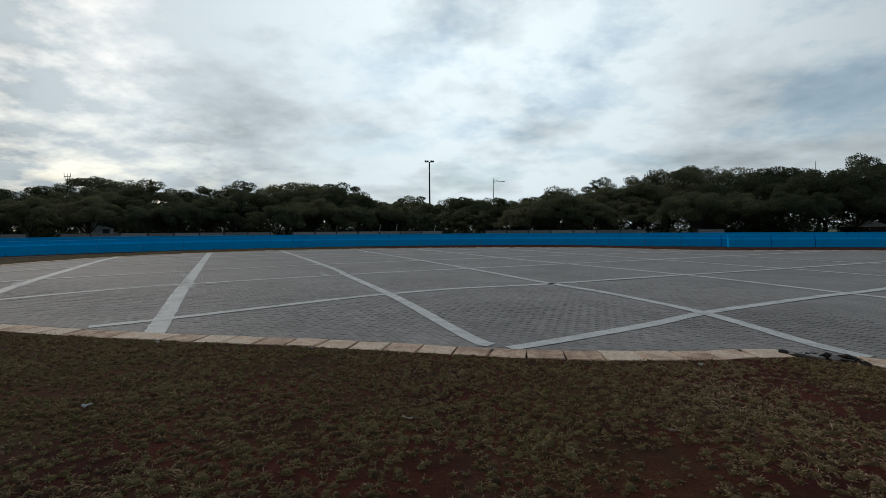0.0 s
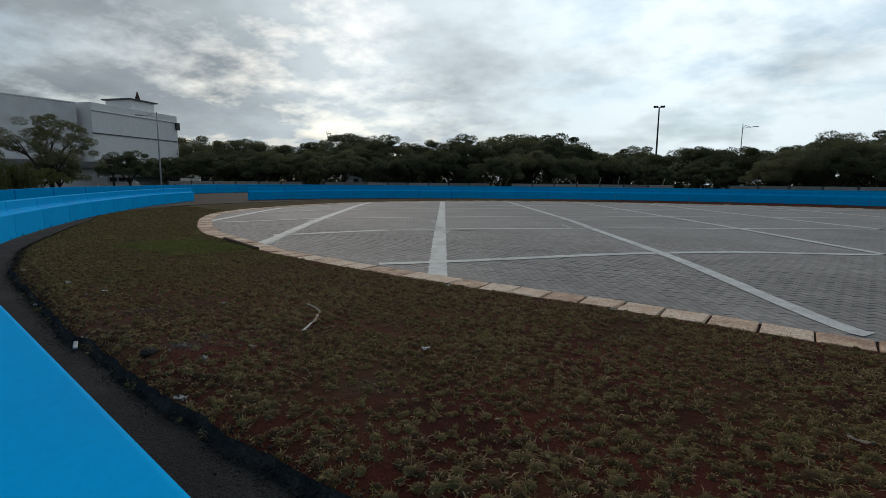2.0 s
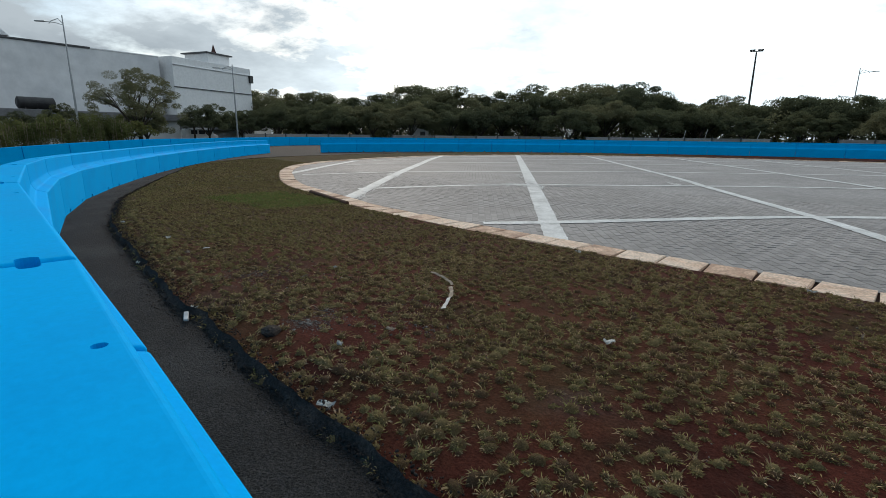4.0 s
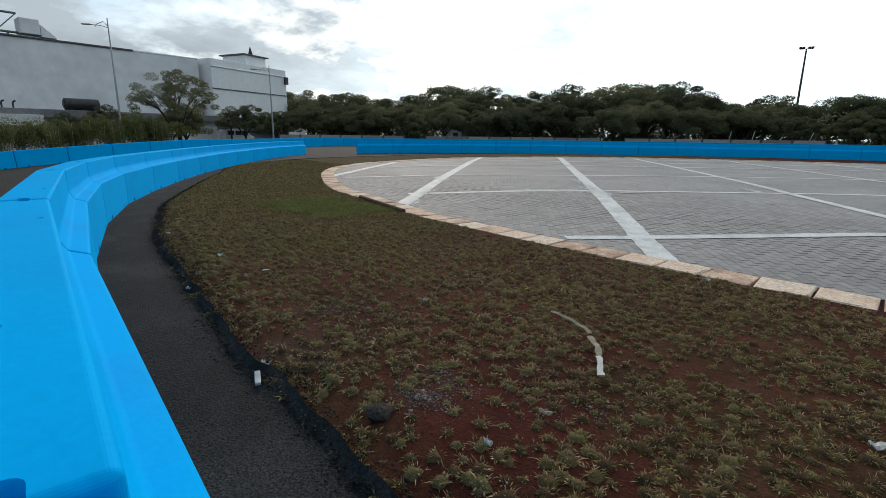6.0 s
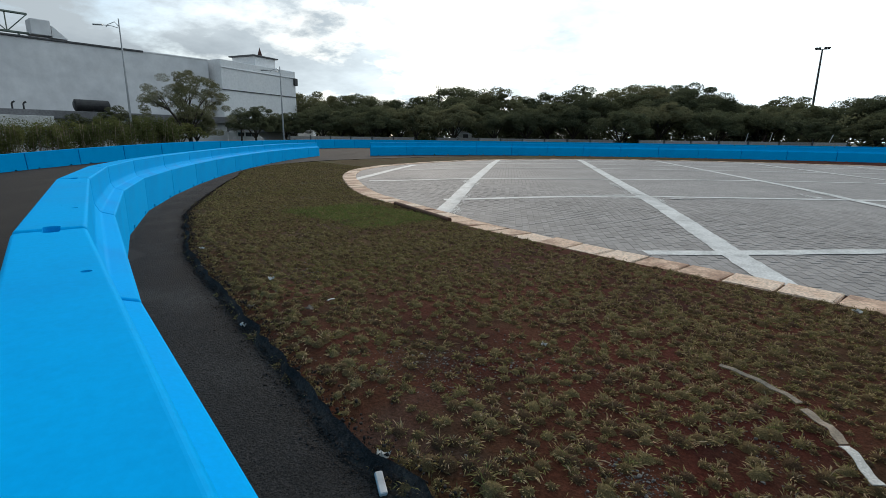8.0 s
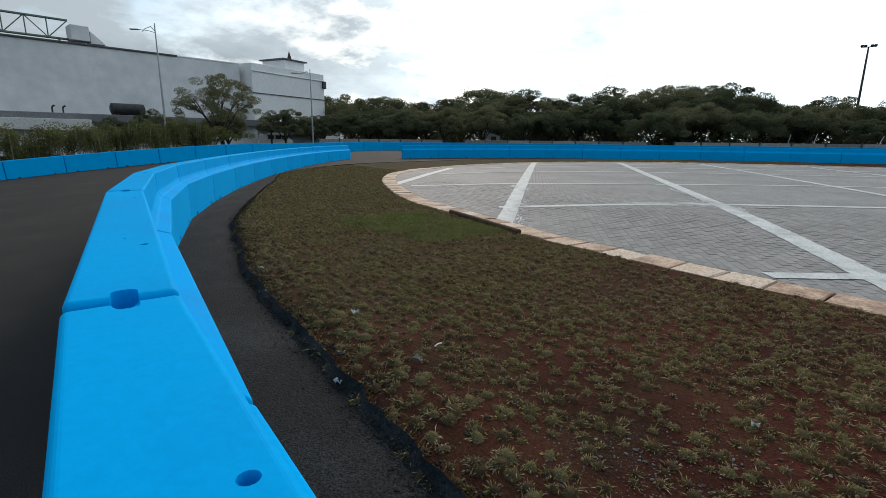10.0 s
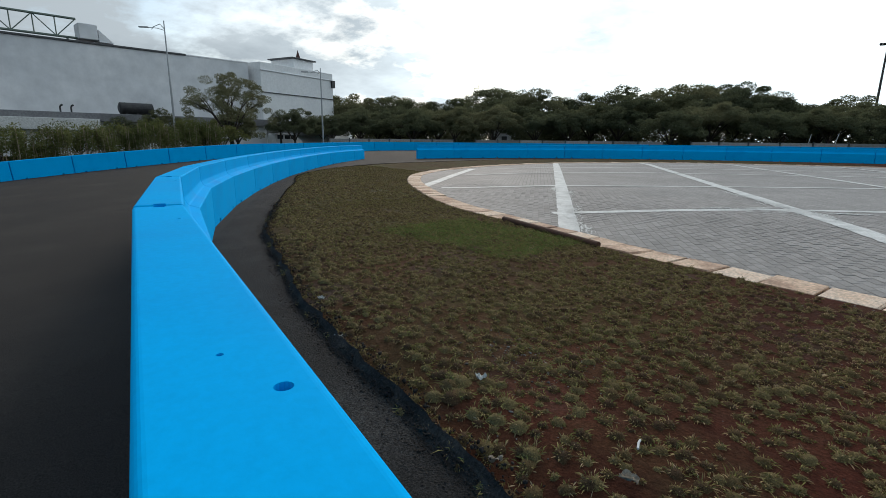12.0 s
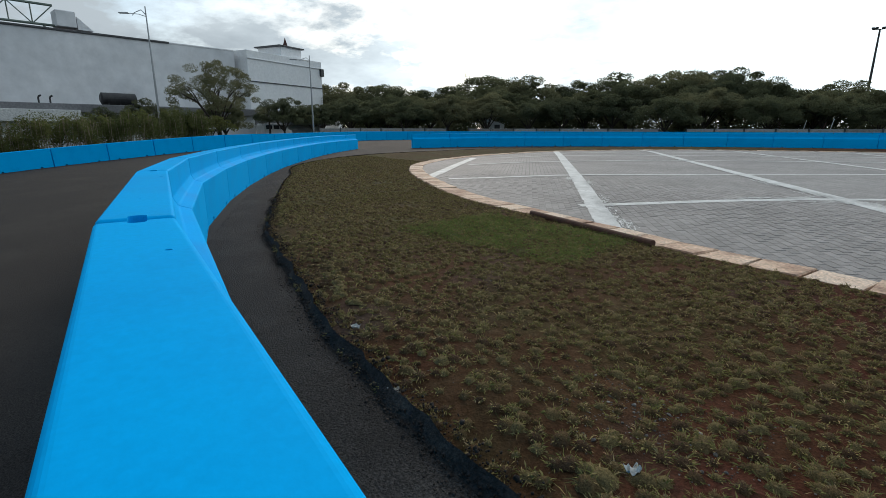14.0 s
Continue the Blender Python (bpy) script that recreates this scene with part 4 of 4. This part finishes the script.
def van():
    ob = empty("van", pose(-66.0, 37.0, ground_z(-66, 37), 0, 0, 95))
    tagged(ob, "small white van parked beyond the outer barrier", "van")
    bm = bmesh.new()
    prof = [(-2.0, 0.35), (-2.0, 1.75), (-1.8, 1.95), (1.0, 1.95), (1.6, 1.25), (2.1, 1.05), (2.15, 0.35)]
    rows = [[bm.verts.new((x, y, z)) for x, z in prof] for y in (-0.85, 0.85)]
    bm.faces.new(rows[0])
    bm.faces.new(rows[1][::-1])
    for k in range(len(prof)):
        bm.faces.new((rows[0][k], rows[1][k], rows[1][(k + 1) % 7], rows[0][(k + 1) % 7]))
    bmesh.ops.recalc_face_normals(bm, faces=bm.faces[:])
    bmesh.ops.bevel(bm, geom=bm.edges[:], offset=0.08, segments=2, affect="EDGES", profile=0.5)
    part("body", bm, M["van"], ob)
    for x in (-1.3, -0.2, 0.75):
        for y in (-0.862, 0.862):
            part("window", box(0.85, 0.02, 0.5, (x, y, 1.5), 0.005), M["glass"], ob)
    for x in (-1.3, 1.35):
        for y in (-0.78, 0.78):
            part("wheel", tube([(x, y - 0.1, 0.32), (x, y + 0.1, 0.32)], [0.32, 0.32], 14), M["tyre"], ob)


van()


def gazebo():
    ob = empty("gazebo", pose(51.9, 69.4, 0, 0, 0, 20) @ Matrix.Diagonal((0.72, 0.72, 0.74, 1)))
    tagged(ob, "small open tent with a pale pitched canopy", "tent")
    bm = bmesh.new()
    bmesh.ops.create_cone(bm, cap_ends=True, segments=4, radius1=3.9, radius2=0.25, depth=1.3, matrix=Matrix.Translation((0, 0, 2.75)) @ Matrix.Rotation(radians(45), 4, "Z"))
    part("canopy", bm, M["canvas"], ob)
    for x in (-2.5, 2.5):
        for y in (-2.5, 2.5):
            part("post", tube([(x, y, 0), (x, y, 2.15)], [0.05, 0.05], 6), M["red_tile"], ob)
    for s in (-1, 1):
        part("side_wall", box(4.9, 0.04, 1.0, (0, 2.5 * s, 1.6), 0.01), M["red_tile"], ob)


gazebo()

for k, (x, y, h, lean, red) in enumerate(((-15.2, 80.0, 2.5, 9, False), (-13.4, 80.4, 2.3, 14, True), (-12.6, 80.6, 2.6, 10, False), (-6.5, 81.0, 2.4, 16, False), (-17.4, 79.5, 2.2, -4, True))):
    ob = part("leaning_pole", tube([(0, 0, -0.1), (0, 0, h)], [0.05, 0.04], 6), M["red_tile"] if red else M["white_trim"], None, at=pose(x, y, 0, 0, lean, 0))
    tagged(ob, "thin red pole leaning among the trunks" if red else "thin white pole leaning among the trunks", "pole", "leaning poles at the wood's edge")

# buildings glimpsed between the trunks
for x, y, w, h in ((-58.0, 74.5, 4.0, 3.2), (-98.0, 66.0, 9.0, 3.0), (-88.0, 72.0, 5.0, 3.4), (-20.0, 106.0, 6.0, 2.6)):
    ob = empty("hut", pose(x, y, 0, 0, 0, 40))
    tagged(ob, "small pale hut glimpsed between the trees", "hut", "huts among the trees")
    part("wall", box(w, 4, h, (0, 0, h / 2), 0.03), M["wall_light"], ob)
    part("roof", box(w + 0.6, 4.6, 0.25, (0, 0, h + 0.12), 0.03), M["dark_trim"], ob)
    part("door", box(0.9, 0.06, 2.0, (0, -2.02, 1.0), 0.01), M["dark_trim"], ob)

# ---------------------------------------------------------------- small things on the lawn
turf_c, kerb_c = spline(TURF_EDGE, 0.1, True), spline(KERB_EDGE, 0.1, True)


def radius_at(c, x, y):
    a = np.arctan2(c[:, 1] - HUB[1], c[:, 0] - HUB[0])
    r = np.hypot(c[:, 0] - HUB[0], c[:, 1] - HUB[1])
    o = np.argsort(a)
    return np.interp(np.arctan2(y - HUB[1], x - HUB[0]), a[o], r[o], period=2 * math.pi)


def lawn_z(x, y):
    r, r0, r1 = math.hypot(x - HUB[0], y - HUB[1]), float(radius_at(turf_c, x, y)), float(radius_at(kerb_c, x, y))
    return turf_height(x, y, min(max((r0 - r) / (r0 - r1), 0), 1)) if r < r0 else 0.0


def tufts(spacing, x0, x1, y0, y1, seed, name, material=None, blades=40, size=(0.036, 0.056), wide=0.0021):
    """Low domed tufts of short bent blades, set about as far apart as they were planted, as one mesh."""
    rg = np.random.default_rng(seed)
    gx_, gy_ = np.meshgrid(np.arange(x0, x1, spacing), np.arange(y0, y1, spacing))
    x, y = gx_.ravel(), gy_.ravel()
    x, y = x + rg.normal(size=len(x)) * spacing * 0.28, y + rg.normal(size=len(y)) * spacing * 0.28
    r = np.hypot(x - HUB[0], y - HUB[1])
    r0, r1 = radius_at(turf_c, x, y), radius_at(kerb_c, x, y)
    inside_ = (r < r0 - 0.005) & (r > r1 + 0.04)
    x, y, t = x[inside_], y[inside_], ((r0 - r) / (r0 - r1))[inside_]
    patchy = np.array([noise.fractal(Vector((a * 0.9, b * 0.9, 7)), 1.0, 2.0, 3) for a, b in zip(x, y)])
    keep = patchy + rg.uniform(-0.35, 1.0, len(x)) > -0.42
    x, y, t, patchy = x[keep], y[keep], t[keep], patchy[keep]
    z = np.array([turf_height(a, b, c) for a, b, c in zip(x, y, t)])
    n = len(x)
    big = rg.uniform(*size, n) * (1 + 0.3 * patchy) * rg.choice((0.7, 1.0, 1.15), n)
    a = rg.uniform(0, 2 * math.pi, (n, blades))
    tilt = np.arccos(rg.uniform(-0.05, 1.0, (n, blades)))            # from upright to hanging over the rim
    flat = np.stack([np.cos(a), np.sin(a), 0 * a], -1)
    up = np.array((0, 0, 1.0))
    out = flat * np.sin(tilt)[..., None] + up * np.cos(tilt)[..., None]
    squash = rg.uniform(0.45, 0.8, n)[:, None, None] * up + np.array((1, 1, 0))
    lop = 1 + 0.35 * np.cos(a - rg.uniform(0, 6.3, (n, 1)))          # no cushion is round
    root = (big[:, None] * lop * rg.uniform(0.15, 0.8, (n, blades)))[..., None]
    base = np.stack([x, y, z - 0.004], 1)[:, None, :] + out * root * squash
    ln = (big[:, None] * rg.uniform(0.35, 0.75, (n, blades)) * np.where(rg.random((n, blades)) < 0.06, 1.9, 1.0))[..., None]
    way = out + rg.normal(size=(n, blades, 3)) * 0.45
    way /= np.linalg.norm(way, axis=-1)[..., None]
    side = np.cross(way, rg.normal(size=(n, blades, 3)))
    side *= (rg.uniform(0.6, 1.5, a.shape) * wide)[..., None] / np.linalg.norm(side, axis=-1)[..., None]
    mid = base + way * ln * 0.5
    tip = mid + (way + flat * 0.25 - up * 0.45) * ln * 0.45
    verts = np.stack([base, mid - side, mid + side, tip], 2).reshape(-1, 3)
    k = np.arange(n * blades)[:, None] * 4
    faces = np.concatenate([k + (0, 2, 1), k + (1, 2, 3)], 1).reshape(-1, 3)
    me = quick_mesh(name, verts, faces, material or M["tuft"])
    grass = tagged(new(name, me), "fresh light green grass beside the kerb" if material else "short dry green and straw-brown grass tufts on red soil", "grass", kind="stuff")
    if material:
        return
    # the matted heart of each tuft, a low uneven dome
    q = np.arange(7) * 2 * math.pi / 7
    ring = np.stack([np.cos(q), np.sin(q)], 1)[None] * (big[:, None] * rg.uniform(0.55, 1.0, (n, 7)))[..., None]
    foot = np.concatenate([ring + np.stack([x, y], 1)[:, None], np.repeat(z[:, None, None] - 0.006, 7, 1)], 2)
    brow = np.concatenate([ring * 0.62 + np.stack([x, y], 1)[:, None], (z[:, None] + big[:, None] * rg.uniform(0.22, 0.42, (n, 7)))[..., None]], 2)
    top = np.stack([x, y, z + big * 0.42], 1)[:, None]
    k = np.arange(n)[:, None, None] * 15
    i = np.arange(7)[None, :, None]
    j = (i + 1) % 7
    faces = np.concatenate([np.concatenate([k + i, k + j, k + 7 + j], 2), np.concatenate([k + i, k + 7 + j, k + 7 + i], 2), np.concatenate([k + 7 + i, k + 7 + j, k + 14 + 0 * i], 2)], 1).reshape(-1, 3)
    part("tuft_hearts", quick_mesh("tuft_hearts", np.concatenate([foot, brow, top], 1).reshape(-1, 3), faces, M["matted"]), None, grass, "matted dull brown and olive hearts of the tufts")


tufts(0.088, -9.5, 6.5, 2.5, 9.6, 1, "grass_tufts", None, 66)
tufts(0.085, -14.5, -9.58, 4.4, 12.0, 4, "grass_tufts", None, 36, (0.038, 0.058), 0.003)
tufts(0.11, -26.0, -14.6, 6.5, 19.0, 2, "grass_tufts", None, 20, (0.045, 0.07), 0.005)
tufts(0.055, -11.3, -8.9, 7.3, 9.3, 6, "green_patch", M["leaf_light"], 16, (0.06, 0.10), 0.0024)


GRIT = [(-3.74, 4.14, 0.13), (-3.69, 3.9, 0.10), (-5.16, 4.36, 0.26), (-4.54, 4.96, 0.24), (-3.48, 4.8, 0.2), (-3.07, 4.3, 0.2), (-4.64, 4.72, 0.3), (-7.2, 5.2, 0.3)]          # patches of loose gravel: place and reach


def pebbles(count, seed):
    rg = np.random.default_rng(seed)
    verts, faces = [], []
    ico = bmesh.new()
    bmesh.ops.create_icosphere(ico, subdivisions=1, radius=1)
    iv, jf = np.array([v.co for v in ico.verts]), [[v.index for v in f.verts] for f in ico.faces]
    ico.free()
    while len(verts) < count * len(iv):
        if rg.random() < 0.45:
            gx_, gy_, gs_ = GRIT[rg.integers(len(GRIT))]
            x, y = rg.normal(gx_, gs_), rg.normal(gy_, gs_ * 0.6)
        else:
            x, y = rg.uniform(-13, 5), rg.uniform(2.6, 9)
        r = math.hypot(x - HUB[0], y - HUB[1])
        if not float(radius_at(kerb_c, x, y)) < r < float(radius_at(turf_c, x, y)) or noise.noise(Vector((x * 0.9, y * 0.9, 1))) < rg.uniform(-0.3, 0.5):
            continue
        s = rg.uniform(0.002, 0.0045) * (2.6 if rg.random() < 0.05 else 1)
        k = len(verts)
        verts += list(iv * s * rg.uniform(0.65, 1.35, (len(iv), 1)) * rg.uniform(0.7, 1.3, 3) * (1, 1, 0.6) + (x, y, lawn_z(x, y) + s * 0.2))
        faces += [[k + i for i in f] for f in jf]
    tagged(new("gravel", mesh_from("gravel", verts, faces, M["stone"])), "small grey gravel scattered in the thin grass", "gravel", kind="stuff")


pebbles(7000, 3)


def crumpled(name, x, y, sx, sy, turn, material, label, category, seed, lift=0.02, group=""):
    """A curled, crumpled scrap with a little thickness."""
    bm = bmesh.new()
    bmesh.ops.create_grid(bm, x_segments=7, y_segments=4, size=0.5)
    for v in bm.verts:
        k = noise.fractal(v.co * 3 + Vector((seed * 7.3, 0, 0)), 1.0, 2.0, 3)
        v.co.x *= 0.72 * sx * (1 + 0.2 * k)
        v.co.y *= 0.72 * sy * (1 - abs(v.co.x / sx) * 0.5 + 0.2 * k)
        v.co.z = lift * (0.6 + 1.1 * k) + lift * 1.4 * (v.co.x / sx) ** 2
    ext = bmesh.ops.extrude_face_region(bm, geom=bm.faces[:])
    for v in (g for g in ext["geom"] if isinstance(g, bmesh.types.BMVert)):
        v.co.z += 0.003
    bmesh.ops.recalc_face_normals(bm, faces=bm.faces[:])
    ob = part(name, bm, material, None)
    if abs(math.hypot(x - HUB[0], y - HUB[1]) - float(radius_at(turf_c, x, y))) < 0.25:
        x, y = x + 0.02, y + 0.09
    ob.matrix_basis = pose(x, y, lawn_z(x, y) + 0.018, 0, 0, turn)
    return tagged(ob, label, category, group)


SCRAPS = [(-1.90, 4.93, 0.10, 0.07, 20, "paper"), (-2.82, 3.19, 0.13, 0.06, 10, "paper"), (-4.72, 3.53, 0.08, 0.05, 15, "paper"), (-9.09, 4.78, 0.07, 0.05, 30, "paper"), (-8.385, 4.455, 0.09, 0.05, 10, "paper"), (-7.254, 4.66, 0.07, 0.05, 60, "paper"),
          (-6.60, 3.93, 0.08, 0.06, 0, "paper"), (-4.73, 5.1, 0.05, 0.04, 5, "paper"), (1.01, 4.82, 0.16, 0.06, -10, "dry"), (3.07, 4.73, 0.10, 0.05, 0, "dry"), (-6.84, 4.12, 0.08, 0.04, 40, "dry"), (4.21, 6.9, 0.09, 0.05, 0, "paper"),
          (-3.13, 7.65, 0.10, 0.05, 20, "paper"), (-0.77, 7.50, 0.11, 0.03, 10, "paper"), (-0.22, 6.05, 0.10, 0.02, 50, "dry"), (-0.5, 6.22, 0.08, 0.02, 80, "dry"), (-6.36, 4.43, 0.10, 0.05, 10, "dry"), (-3.15, 4.17, 0.09, 0.05, 15, "dry"), (-3.21, 3.76, 0.05, 0.04, 30, "paper")]
for k, (x, y, sx, sy, turn, mt) in enumerate(SCRAPS):
    if mt == "paper":
        crumpled("paper_scrap", x, y, sx, sy, turn, M["paper"], "crumpled white paper scrap lying on the grass", "litter", k + 1, group="litter on the grass")
    else:
        crumpled("dry_leaf", x, y, sx, sy, turn, M["dry"], "curled dry brown leaf lying on the grass", "leaf", k + 1, group="dry leaves on the grass")


def crumbs(count, seed):
    """Loose lumps broken from the edge of the asphalt."""
    rg = np.random.default_rng(seed)
    ico = bmesh.new()
    bmesh.ops.create_icosphere(ico, subdivisions=1, radius=1)
    iv, jf = np.array([v.co for v in ico.verts]), np.array([[v.index for v in f.verts] for f in ico.faces])
    ico.free()
    near = np.flatnonzero((turf_loop[:, 1] < 12) & (turf_loop[:, 0] > -16) & (turf_loop[:, 0] < 6))
    verts, faces = [], []
    for k in range(count):
        i = near[rg.integers(len(near))]
        j = (i + 1) % len(turf_loop)
        p = turf_loop[i] + (turf_loop[j] - turf_loop[i]) * rg.uniform() + to_hub[i] * rg.normal(0.005, 0.06)
        q = rg.uniform(0.0025, 0.006) * (1.8 if rg.random() < 0.12 else 1)
        rough = iv * q * rg.uniform(0.6, 1.4, (len(iv), 1)) * rg.uniform(0.7, 1.3, 3)
        inward = (p - turf_loop[i]) @ to_hub[i]
        verts.append(rough + (p[0], p[1], ground_z(*p) + 0.004 + 0.070 * min(max((inward + 0.04) / 0.12, 0.0), 1.0)))
        faces.append(jf + k * len(iv))
    tagged(new("asphalt_crumbs", quick_mesh("asphalt_crumbs", np.concatenate(verts), np.concatenate(faces), M["crumb"])), "loose black crumbs along the asphalt's broken edge", "rubble", kind="stuff")


crumbs(15000, 12)

# a long torn strip in three bends
strip = empty("torn_strip", pose(-3.3, 4.9, lawn_z(-3.3, 4.9) + 0.035))
tagged(strip, "long torn strip of brown and white plastic on the grass", "litter")
for k, (pts, mt) in enumerate((([(-0.47, 0.54), (-0.35, 0.49), (-0.23, 0.44), (-0.14, 0.38), (-0.07, 0.32)], "dry"), ([(-0.05, 0.26), (0.01, 0.19), (0.05, 0.14), (0.11, 0.03)], "dry"), ([(0.11, 0.01), (0.15, -0.06), (0.19, -0.16), (0.22, -0.22)], "paper"))):
    bm = bmesh.new()
    c = spline(pts, 0.02)
    prev = None
    for i, p in enumerate(c):
        w = (0.008 if k == 0 else 0.016) + 0.010 * noise.noise(Vector((p[0] * 20, p[1] * 20, k)))
        z = 0.02 + 0.015 * noise.noise(Vector((p[0] * 9, p[1] * 9, 4)))
        row = [bm.verts.new((p[0] - w, p[1], z)), bm.verts.new((p[0] + w, p[1] + 0.01, z + 0.01)), bm.verts.new((p[0] + w, p[1] + 0.01, z + 0.014)), bm.verts.new((p[0] - w, p[1], z + 0.004))]
        if prev:
            for j in range(4):
                bm.faces.new((prev[j], prev[(j + 1) % 4], row[(j + 1) % 4], row[j]))
        prev = row
    bmesh.ops.recalc_face_normals(bm, faces=bm.faces[:])
    part("piece", bm, M[mt], strip)

bm = bmesh.new()
bmesh.ops.create_icosphere(bm, subdivisions=3, radius=0.06)
for v in bm.verts:
    v.co *= 1 + 0.25 * noise.fractal(v.co * 20, 1.0, 2.0, 3)
    v.co.z *= 0.6
st = part("stone", bm, M["crumb"], None)
st.matrix_basis = pose(-3.76, 3.65, lawn_z(-3.76, 3.65) + 0.02)
tagged(st, "dark rounded lump of asphalt on the soil", "stone")

# rubble where the kerb is broken away
rb = random.Random(17)
for k in range(26):
    bm = bmesh.new()
    q = rb.uniform(0.02, 0.055) if k < 20 else rb.uniform(0.06, 0.10)
    bmesh.ops.create_icosphere(bm, subdivisions=2, radius=q)
    for v in bm.verts:
        v.co *= 1 + 0.5 * noise.noise(v.co * (1.4 / q) + Vector((k, 0, 0)))
        v.co.z *= 0.38
    t = rb.uniform(0, 1)
    x, y = 5.62 + 0.85 * t + rb.gauss(0, 0.06), 7.72 - 0.42 * t + rb.gauss(0, 0.10)
    lumpy = part("rubble_lump", bm, M["crumb"] if k % 4 else M["stone"], None, at=pose(x, y, -0.10 + q * 0.3, rb.uniform(-20, 20), rb.uniform(-20, 20), rb.uniform(0, 360)))
    tagged(lumpy, "dark broken lump of asphalt where the kerb is missing" if k % 4 else "grey broken stone where the kerb is missing", "rubble", "rubble in the broken kerb")

peg = part("wood_offcut", box(0.032, 0.10, 0.022, (0, 0, 0), 0.004), M["canvas"], None, at=pose(-4.585, 3.50, lawn_z(-4.585, 3.56) + 0.03, 18, 0, 60))
tagged(peg, "short pale wooden offcut lying at the asphalt's edge", "wood")
stick = part("white_stick", tube([(-0.045, 0, 0), (0, 0.003, 0.004), (0.045, 0, 0)], [0.005, 0.005, 0.005], 7), M["white_trim"], None, at=pose(-6.42, 4.68, lawn_z(-6.42, 4.68) + 0.03, 0, 8, 105))
tagged(stick, "thin white plastic stick lying in the grass", "litter")

pipe = part("steel_pipe", tube([(-10.86, 9.84, -0.03), (-9.8, 9.43, -0.035), (-8.66, 8.98, -0.04)], [0.044, 0.044, 0.044], 12), M["rust"], None)
tagged(pipe, "rusty brown steel pipe lying along the kerb", "pipe")


# ---------------------------------------------------------------- kerb stones and pavers
def piece_mesh(name, sx, sy, z0, z1, bevel, material):
    """A shallow block without its underside."""
    b = bevel
    v = [(x * sx / 2, y * sy / 2, z0) for x, y in ((-1, -1), (1, -1), (1, 1), (-1, 1))]
    v += [(x * sx / 2, y * sy / 2, z1 - b) for x, y in ((-1, -1), (1, -1), (1, 1), (-1, 1))]
    v += [(x * (sx / 2 - b), y * (sy / 2 - b), z1) for x, y in ((-1, -1), (1, -1), (1, 1), (-1, 1))]
    f = [(8, 9, 10, 11)]
    for k in range(4):
        q = (k + 1) % 4
        f += [(k, q, 4 + q, 4 + k), (4 + k, 4 + q, 8 + q, 8 + k)]
    return v, f


kerb = empty("kerb")
tagged(kerb, "pale worn concrete kerb stones edging the paving", "kerb", kind="structure")
kv, kf = piece_mesh("kerb_stone", 0.475, KERB_WIDE - 0.025, -0.16, -0.072, 0.014, M["concrete"])
stone_meshes = []
rg = random.Random(8)
for k in range(5):
    vv = [(x + rg.uniform(-0.018, 0.012), y + rg.uniform(-0.016, 0.014), z + (rg.uniform(-0.006, 0.006) if z > -0.1 else 0)) for x, y, z in kv]
    stone_meshes.append(mesh_from("kerb_stone", vv, kf, M["concrete"]))
ks = chords(spline(KERB_EDGE, 0.03, True), 0.50)
for k, (p, q) in enumerate(zip(ks, ks[1:])):
    m_ = (p + q) / 2
    d = (q - p) / np.linalg.norm(q - p)
    inward = HUB - m_
    s = np.array((-d[1], d[0]))
    s = s if s @ inward > 0 else -s
    c = m_ + s * (KERB_WIDE / 2 - 0.012)
    if 5.45 < c[0] < 6.25 and c[1] < 12:
        continue
    part("kerb_stone", stone_meshes[k % 5], None, kerb, at=pose(c[0], c[1], rg.uniform(-0.006, 0.006), rg.uniform(-1, 1), rg.uniform(-0.8, 0.8), math.degrees(math.atan2(d[1], d[0])) + rg.uniform(-1.2, 1.2)))

pv, pf = piece_mesh("paver", PL - 0.006, PW - 0.006, -0.022, 0.0, 0.004, M["paver"])
paver_mesh = mesh_from("paver", pv, pf, M["paver"])
ca, sa = math.cos(PAVE_TURN), math.sin(PAVE_TURN)
inner_c = spline([tuple(p) for p in kerb_in[::6]], 0.1, True)
own, rest_v, rest_f = 0, [], []
pva = np.array(pv)
cells = []
for j in range(-240, 260):
    for i in range(-140, 160):
        u, w = (i + 0.5 * (j % 2)) * PL, j * PW
        x, y = u * ca - w * sa, u * sa + w * ca
        if -16.5 < x < 8.2 and 6.9 < y < 15.5 and math.hypot(x - HUB[0], y - HUB[1]) < 31:
            cells.append((x, y))
cx, cy = np.array([c[0] for c in cells]), np.array([c[1] for c in cells])
inside = np.hypot(cx - HUB[0], cy - HUB[1]) < radius_at(inner_c, cx, cy) - 0.05
rot = np.array(((ca, sa, 0), (-sa, ca, 0), (0, 0, 1)))
turned = pva @ rot
for x, y in zip(cx[inside], cy[inside]):
    dz = rg.uniform(-0.002, 0.0025) + paint_z(x, y) - 0.0045
    if own < 300 and -5.5 < x < -1.0 and y < 9.9:
        part("paver", paver_mesh, None, plaza, at=pose(x, y, dz, rg.uniform(-0.5, 0.5), rg.uniform(-0.5, 0.5), math.degrees(PAVE_TURN)))
        own += 1
    else:
        k = len(rest_v)
        rest_v += (turned + (x, y, dz)).tolist()
        rest_f += [tuple(k + i for i in f) for f in pf]
tagged(part("pavers", mesh_from("pavers", rest_v, rest_f, M["paver"]), None, plaza), kind="stuff")
